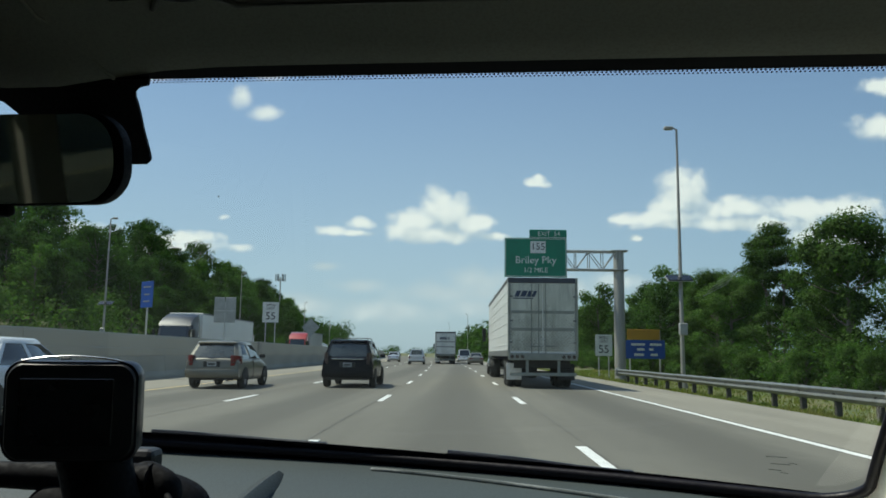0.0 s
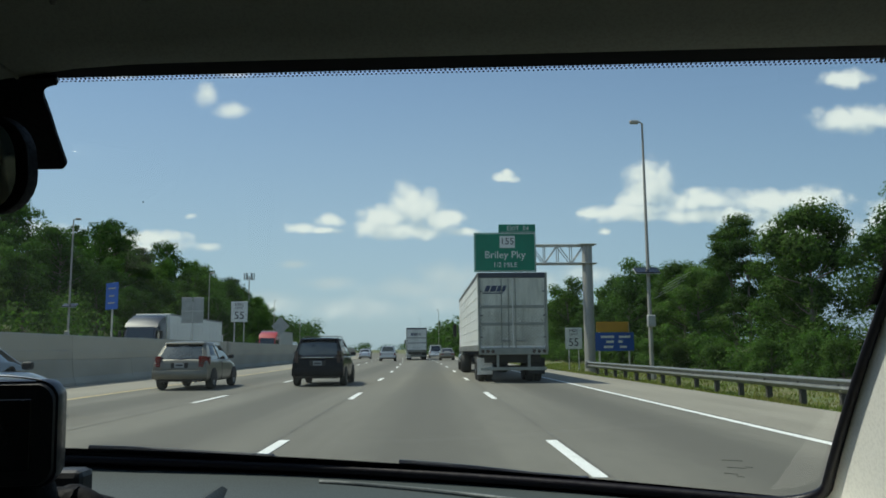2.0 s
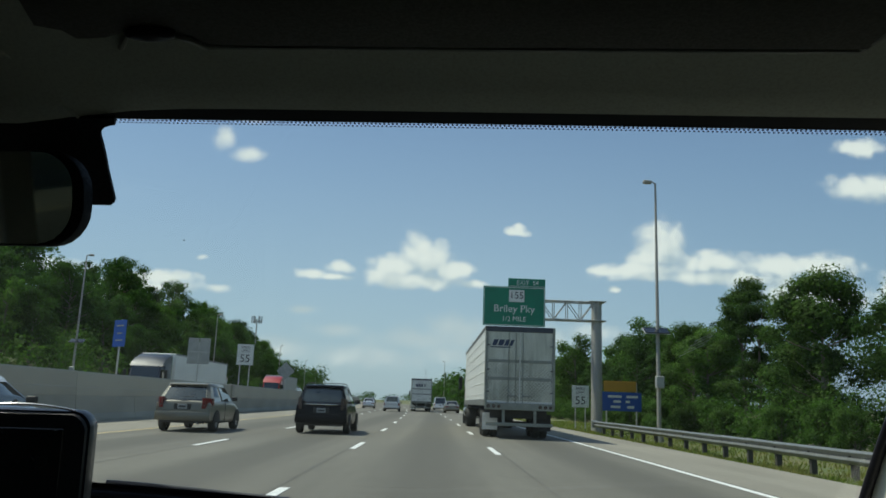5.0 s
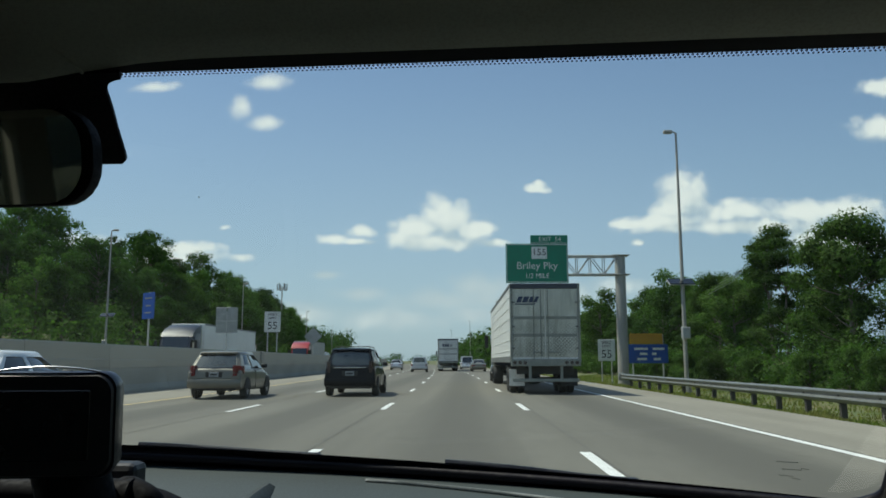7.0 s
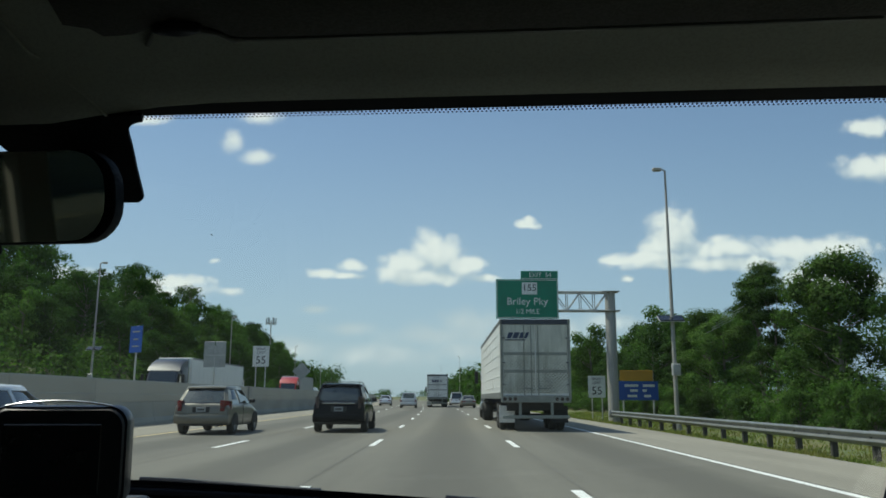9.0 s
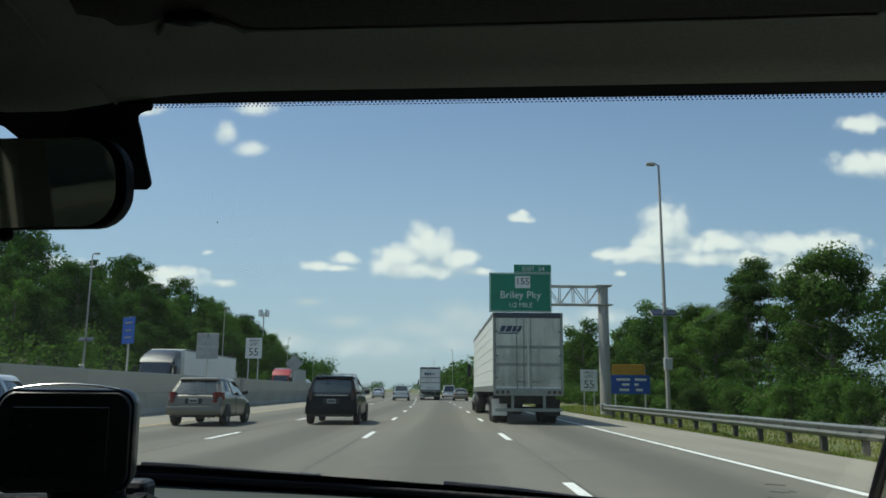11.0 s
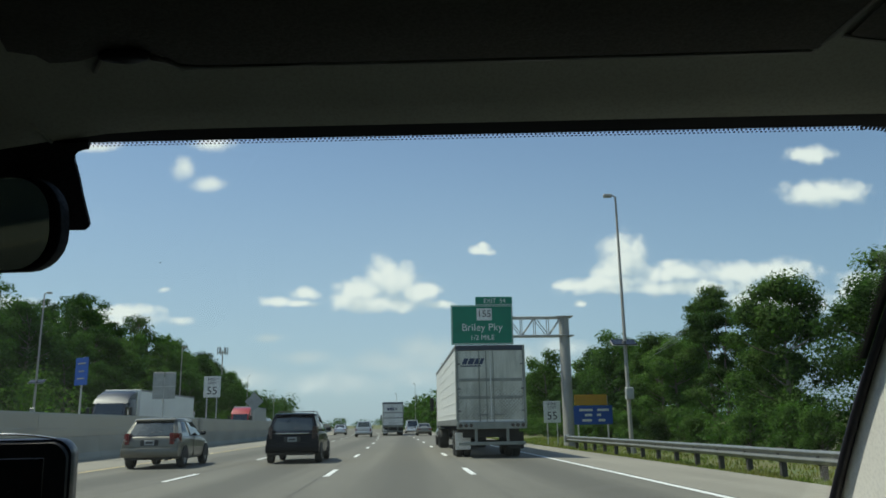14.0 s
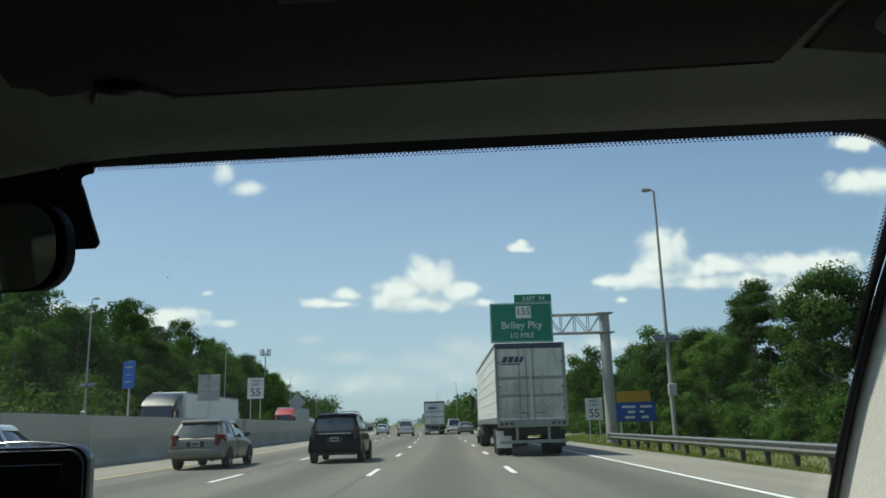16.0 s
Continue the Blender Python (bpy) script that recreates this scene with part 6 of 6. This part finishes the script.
def tree(kind, seed, leaf, label, fine=1.0):
    """One tree about 10 m high: tapered trunk and limbs, and a crown of leaves in uneven lobes."""
    rng = np.random.default_rng(seed)
    t = thing("tree", label, "tree", "roadside trees")
    limbs = bmesh.new()
    cs, rs = [], []
    if kind == "broad":
        H, spread, low = 10.0, 3.0, 1.2
        for k in range(46):
            z = low + (H - low - 0.6) * rng.random() ** 0.85
            w = spread * math.sin(math.pi * min(0.96, 0.16 + 0.80 * (z - low) / (H - low))) ** 0.8
            a, q = rng.random() * 6.283, w * math.sqrt(rng.random())
            r = 0.45 + 0.72 * rng.random()
            cs.append((q * math.cos(a), q * math.sin(a), z))
            rs.append((r, r, r * 0.8))
        n, size = 7000, 0.165
    elif kind == "tall":
        H, spread, low = 12.0, 2.0, 2.6
        for k in range(36):
            z = low + (H - low - 0.5) * rng.random() ** 0.75
            w = spread * (1.0 - 0.55 * (z - low) / (H - low))
            a, q = rng.random() * 6.283, w * math.sqrt(rng.random())
            r = 0.36 + 0.52 * rng.random()
            cs.append((q * math.cos(a), q * math.sin(a), z))
            rs.append((r * 1.15, r * 1.15, r * 0.7))
        n, size = 5600, 0.15
    else:
        H, spread, low = 5.0, 2.6, 0.2
        for k in range(26):
            z = low + (H - low - 0.6) * rng.random()
            w = spread * (1.05 - 0.6 * z / H)
            a, q = rng.random() * 6.283, w * math.sqrt(rng.random())
            r = 0.45 + 0.6 * rng.random()
            cs.append((q * math.cos(a), q * math.sin(a), z))
            rs.append((r, r, r * 0.85))
        n, size = 4200, 0.14
    n, size = int(1.7 * n * fine), 0.78 * size / math.sqrt(fine) * (0.88 if fine < 1 else 1.0)
    lean = Vector((rng.normal() * 0.25, rng.normal() * 0.25, 0))
    spine = [Vector((0, 0, -0.3)) + lean * (k / 5) ** 2 + Vector((0, 0, (H * 0.82 + 0.3) * k / 5)) for k in range(6)]
    tube(spine, 0.20 if kind != "bush" else 0.08, 7, limbs, 0.03)
    for k in range(0, len(cs), 2):
        c = Vector(cs[k])
        s = min(0.85, max(0.15, (c.z - 1.0) / (H * 0.85)))
        base = spine[0].lerp(spine[-1], s)
        tube([base, base.lerp(c, 0.55) + Vector((0, 0, -0.15)), c], 0.06, 5, limbs, 0.012)
    part("trunk", limbs, "bark", t, "grey-brown trunk and limbs", smooth=60)
    v, f = leaf_cloud(cs, rs, n, size, rng)
    ob = new("crown", mesh_of("crown", v, f, leaf))
    ob.parent = t
    # heart of the crown: small leaves packed close, inner shade painted as dark green
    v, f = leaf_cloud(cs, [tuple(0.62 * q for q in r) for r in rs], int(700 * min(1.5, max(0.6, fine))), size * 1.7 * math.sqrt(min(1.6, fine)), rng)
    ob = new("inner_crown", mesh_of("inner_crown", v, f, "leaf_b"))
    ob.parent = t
    return t


PLACED = {}


def plant(src, x, y, h, base_h, rng):
    s = h / base_h
    m = Matrix.Translation((x + bend(y), y, ground_height(x, y) - 0.05)) @ pose(0, 0, 0, 0, 0, rng.uniform(0, 360)) @ Matrix.Diagonal((s * rng.uniform(0.9, 1.15), s * rng.uniform(0.9, 1.15), s, 1))
    if src.name not in PLACED:
        PLACED[src.name] = True
        src.matrix_basis = m
        return src
    return copy_thing(src, m)


LEFT_H = (9.5, 13.0, 15.5)


def build_woods():
    rng = random.Random(11)
    near_broad = [tree("broad", 21, "leaf_a", "broadleaf tree with a full green crown", 1.6), tree("broad", 22, "leaf_b", "dark green broadleaf tree with an uneven crown", 1.6), tree("broad", 23, "leaf_a", "leafy broadleaf tree at the wood's edge", 1.6)]
    near_tall = [tree("tall", 31, "leaf_b", "tall thin tree with a dark ragged crown", 1.6), tree("tall", 32, "leaf_a", "tall thin tree with a sparse green crown", 1.6)]
    bush = [tree("bush", 41, "leaf_c", "low bright green bush at the wood's edge", 1.6), tree("bush", 42, "leaf_a", "low dense green thicket", 1.6)]
    far_broad = [tree("broad", 24, "leaf_a", "broadleaf tree on the wooded slope", 0.5), tree("broad", 25, "leaf_b", "dark broadleaf tree on the wooded slope", 0.5), tree("broad", 26, "leaf_b", "full dark green tree on the wooded slope", 0.5)]
    far_tall = [tree("tall", 33, "leaf_b", "tall dark tree on the wooded slope", 0.5)]
    far_bush = [tree("bush", 43, "leaf_a", "green thicket below the wooded slope", 0.5)]
    for b in bush + far_bush:
        tagged(b, category="bush", group="roadside bushes")
    # right side: a front row, a taller second row, and thicket along the edge
    y = 9.0
    while y < 190:
        broad, tall = (near_broad, near_tall) if y < 62 else (far_broad, far_tall)
        s = rng.choice(broad[:2] + tall)
        x = rng.uniform(16.5, 19.5)
        hump = (1.08 if y < 48 else 1.03) * (1.0 + 0.14 * math.sin(y * 0.21) + 0.10 * math.sin(y * 0.47 + 1))
        plant(s, x, y, (7.6 if s in broad else 9.0) * hump * rng.uniform(0.85, 1.15), 10.0 if s in broad else 12.0, rng)
        if rng.random() < 0.85:
            s = rng.choice(tall + broad)
            plant(s, x + rng.uniform(4, 9), y + rng.uniform(-2, 2), rng.uniform(8.0, 9.8) * (0.5 + 0.5 * hump), 10.0 if s in broad else 12.0, rng)
        y += rng.uniform(2.6, 4.6) * (1 if y < 100 else 1.6)
    y = 8.0
    while y < 110:
        plant(rng.choice(bush if y < 60 else far_bush), rng.uniform(14.8, 16.4), y, rng.uniform(1.8, 3.6), 5.0, rng)
        y += rng.uniform(1.8, 3.2)
    # left side: the wooded rise beyond the far carriageway
    broad, tall = far_broad, far_tall
    y = 24.0
    while y < 330:
        tall_k = 0.60 + 0.40 * min(1.0, y / 150)
        hump = tall_k * (1.0 + 0.07 * math.sin(y * 0.10) + 0.06 * math.sin(y * 0.27))
        for x0, h in ((-37.5, LEFT_H[0]), (-45, LEFT_H[1]), (-53, LEFT_H[2])):
            if rng.random() < 0.9:
                s = rng.choice(broad + tall[:1])
                plant(s, x0 + rng.uniform(-2.5, 2.5), y + rng.uniform(-2, 2), h * hump * rng.uniform(0.88, 1.1), 10.0 if s in broad else 12.0, rng)
        if rng.random() < 0.8:
            plant(rng.choice(far_bush), rng.uniform(-34.5, -33), y, rng.uniform(2.4, 4.2), 5.0, rng)
        y += rng.uniform(4.0, 5.4) * (1 if y < 170 else 1.4)


build_woods()


def far_woods(name, label, lobes, n, size, seed, mat):
    rng = np.random.default_rng(seed)
    v, f = leaf_cloud([c for c, r in lobes], [r for c, r in lobes], n, size, rng)
    ob = new(name, mesh_of(name, v, f, mat))
    tagged(ob, label, "woods", kind="stuff")


def build_far_woods():
    rng = random.Random(5)
    lobes = []
    for side, x0, x1, h in ((1, 14, 40, 9.0), (-1, -62, -36, 17.0)):
        for k in range(190):
            y = rng.uniform(190, 330) if side > 0 else 300 + 500 * rng.random() ** 1.4
            x = rng.uniform(x0, x1 + (y - 190) * 0.03) * 1.0
            r = rng.uniform(3.0, 5.0)
            top = h * rng.uniform(0.7, 1.1)
            lobes.append(((x + bend(y), y, rng.uniform(0.25, 0.85) * top), (r, r, r * 0.9)))
    for k in range(120):
        y = rng.uniform(700, 1100)
        x = rng.uniform(8, 300) if k % 3 else rng.uniform(-420, -190)
        r = rng.uniform(6, 10)
        lobes.append(((x, y, rng.uniform(0.1, 0.9) * (14 + 14 * math.exp(-((x - 40) / 70) ** 2))), (r, r, r * 0.8)))
    for k in range(26):
        y = rng.uniform(600, 760)
        r = rng.uniform(3, 5)
        lobes.append(((rng.uniform(-0.19, 0.02) * y, y, rng.uniform(0.2, 0.9) * 7), (r * 1.5, r, r * 0.7)))
    far_woods("far_woods", "distant green woods along the motorway", lobes, 130000, 0.65, 6, "leaf_b")
    # thicket that closes the foot of the right-hand wood, and the left-hand slope
    lobes = []
    for k in range(420):
        y = rng.uniform(6, 200)
        lobes.append(((rng.uniform(15.6, 22) + bend(y), y, rng.uniform(0.0, 1.6) + 0.3), (rng.uniform(0.8, 1.6), rng.uniform(0.8, 1.6), rng.uniform(0.6, 1.3))))
    far_woods("undergrowth", "tangled green undergrowth at the foot of the wood", lobes, 150000, 0.09, 8, "leaf_c")
    lobes = []
    for k in range(420):
        y = rng.uniform(20, 330)
        x = rng.uniform(-52, -34)
        lobes.append(((x + bend(y), y, ground_height(x, y) + rng.uniform(0.3, 3.5)), (rng.uniform(1.5, 2.8), rng.uniform(1.5, 2.8), rng.uniform(1.2, 2.4))))
    far_woods("slope_undergrowth", "dense green growth on the wooded slope", lobes, 100000, 0.22, 9, "leaf_a")


build_far_woods()


def build_grass():
    """Uneven tufts of blades on the verge, thickest along the rail."""
    rng = np.random.default_rng(3)
    n = 56000
    y = 5 + 75 * rng.random(n) ** 1.6
    x = 8.3 + np.where(rng.random(n) < 0.6, 1.5 * rng.random(n), 7.0 * rng.random(n))
    clump = np.array([noise.noise((a * 0.9, b * 0.9, 3.0)) for a, b in zip(x, y)])
    h = (0.05 + 0.15 * np.clip(clump + 0.35, 0, 1)) * (0.6 + 0.8 * rng.random(n))
    z = np.array([ground_height(a, b) for a, b in zip(x, y)])
    bx = np.array([bend(b) for b in y])
    a = rng.random(n) * 6.283
    w = 0.012 + 0.0006 * y
    lean = rng.normal(size=(n, 2)) * 0.35 * h[:, None]
    p = np.stack([x + bx, y, z - 0.01], 1)
    dx = np.stack([np.cos(a) * w, np.sin(a) * w, 0 * a], 1)
    tip = p + np.stack([lean[:, 0], lean[:, 1], h], 1)
    v = np.stack([p - dx, p + dx, tip], 1).reshape(-1, 3)
    ob = new("grass", mesh_of("grass", v, np.arange(3 * n).reshape(-1, 3), "grass"))
    tagged(ob, "dry green and straw-coloured verge grass", "grass", kind="stuff")


build_grass()
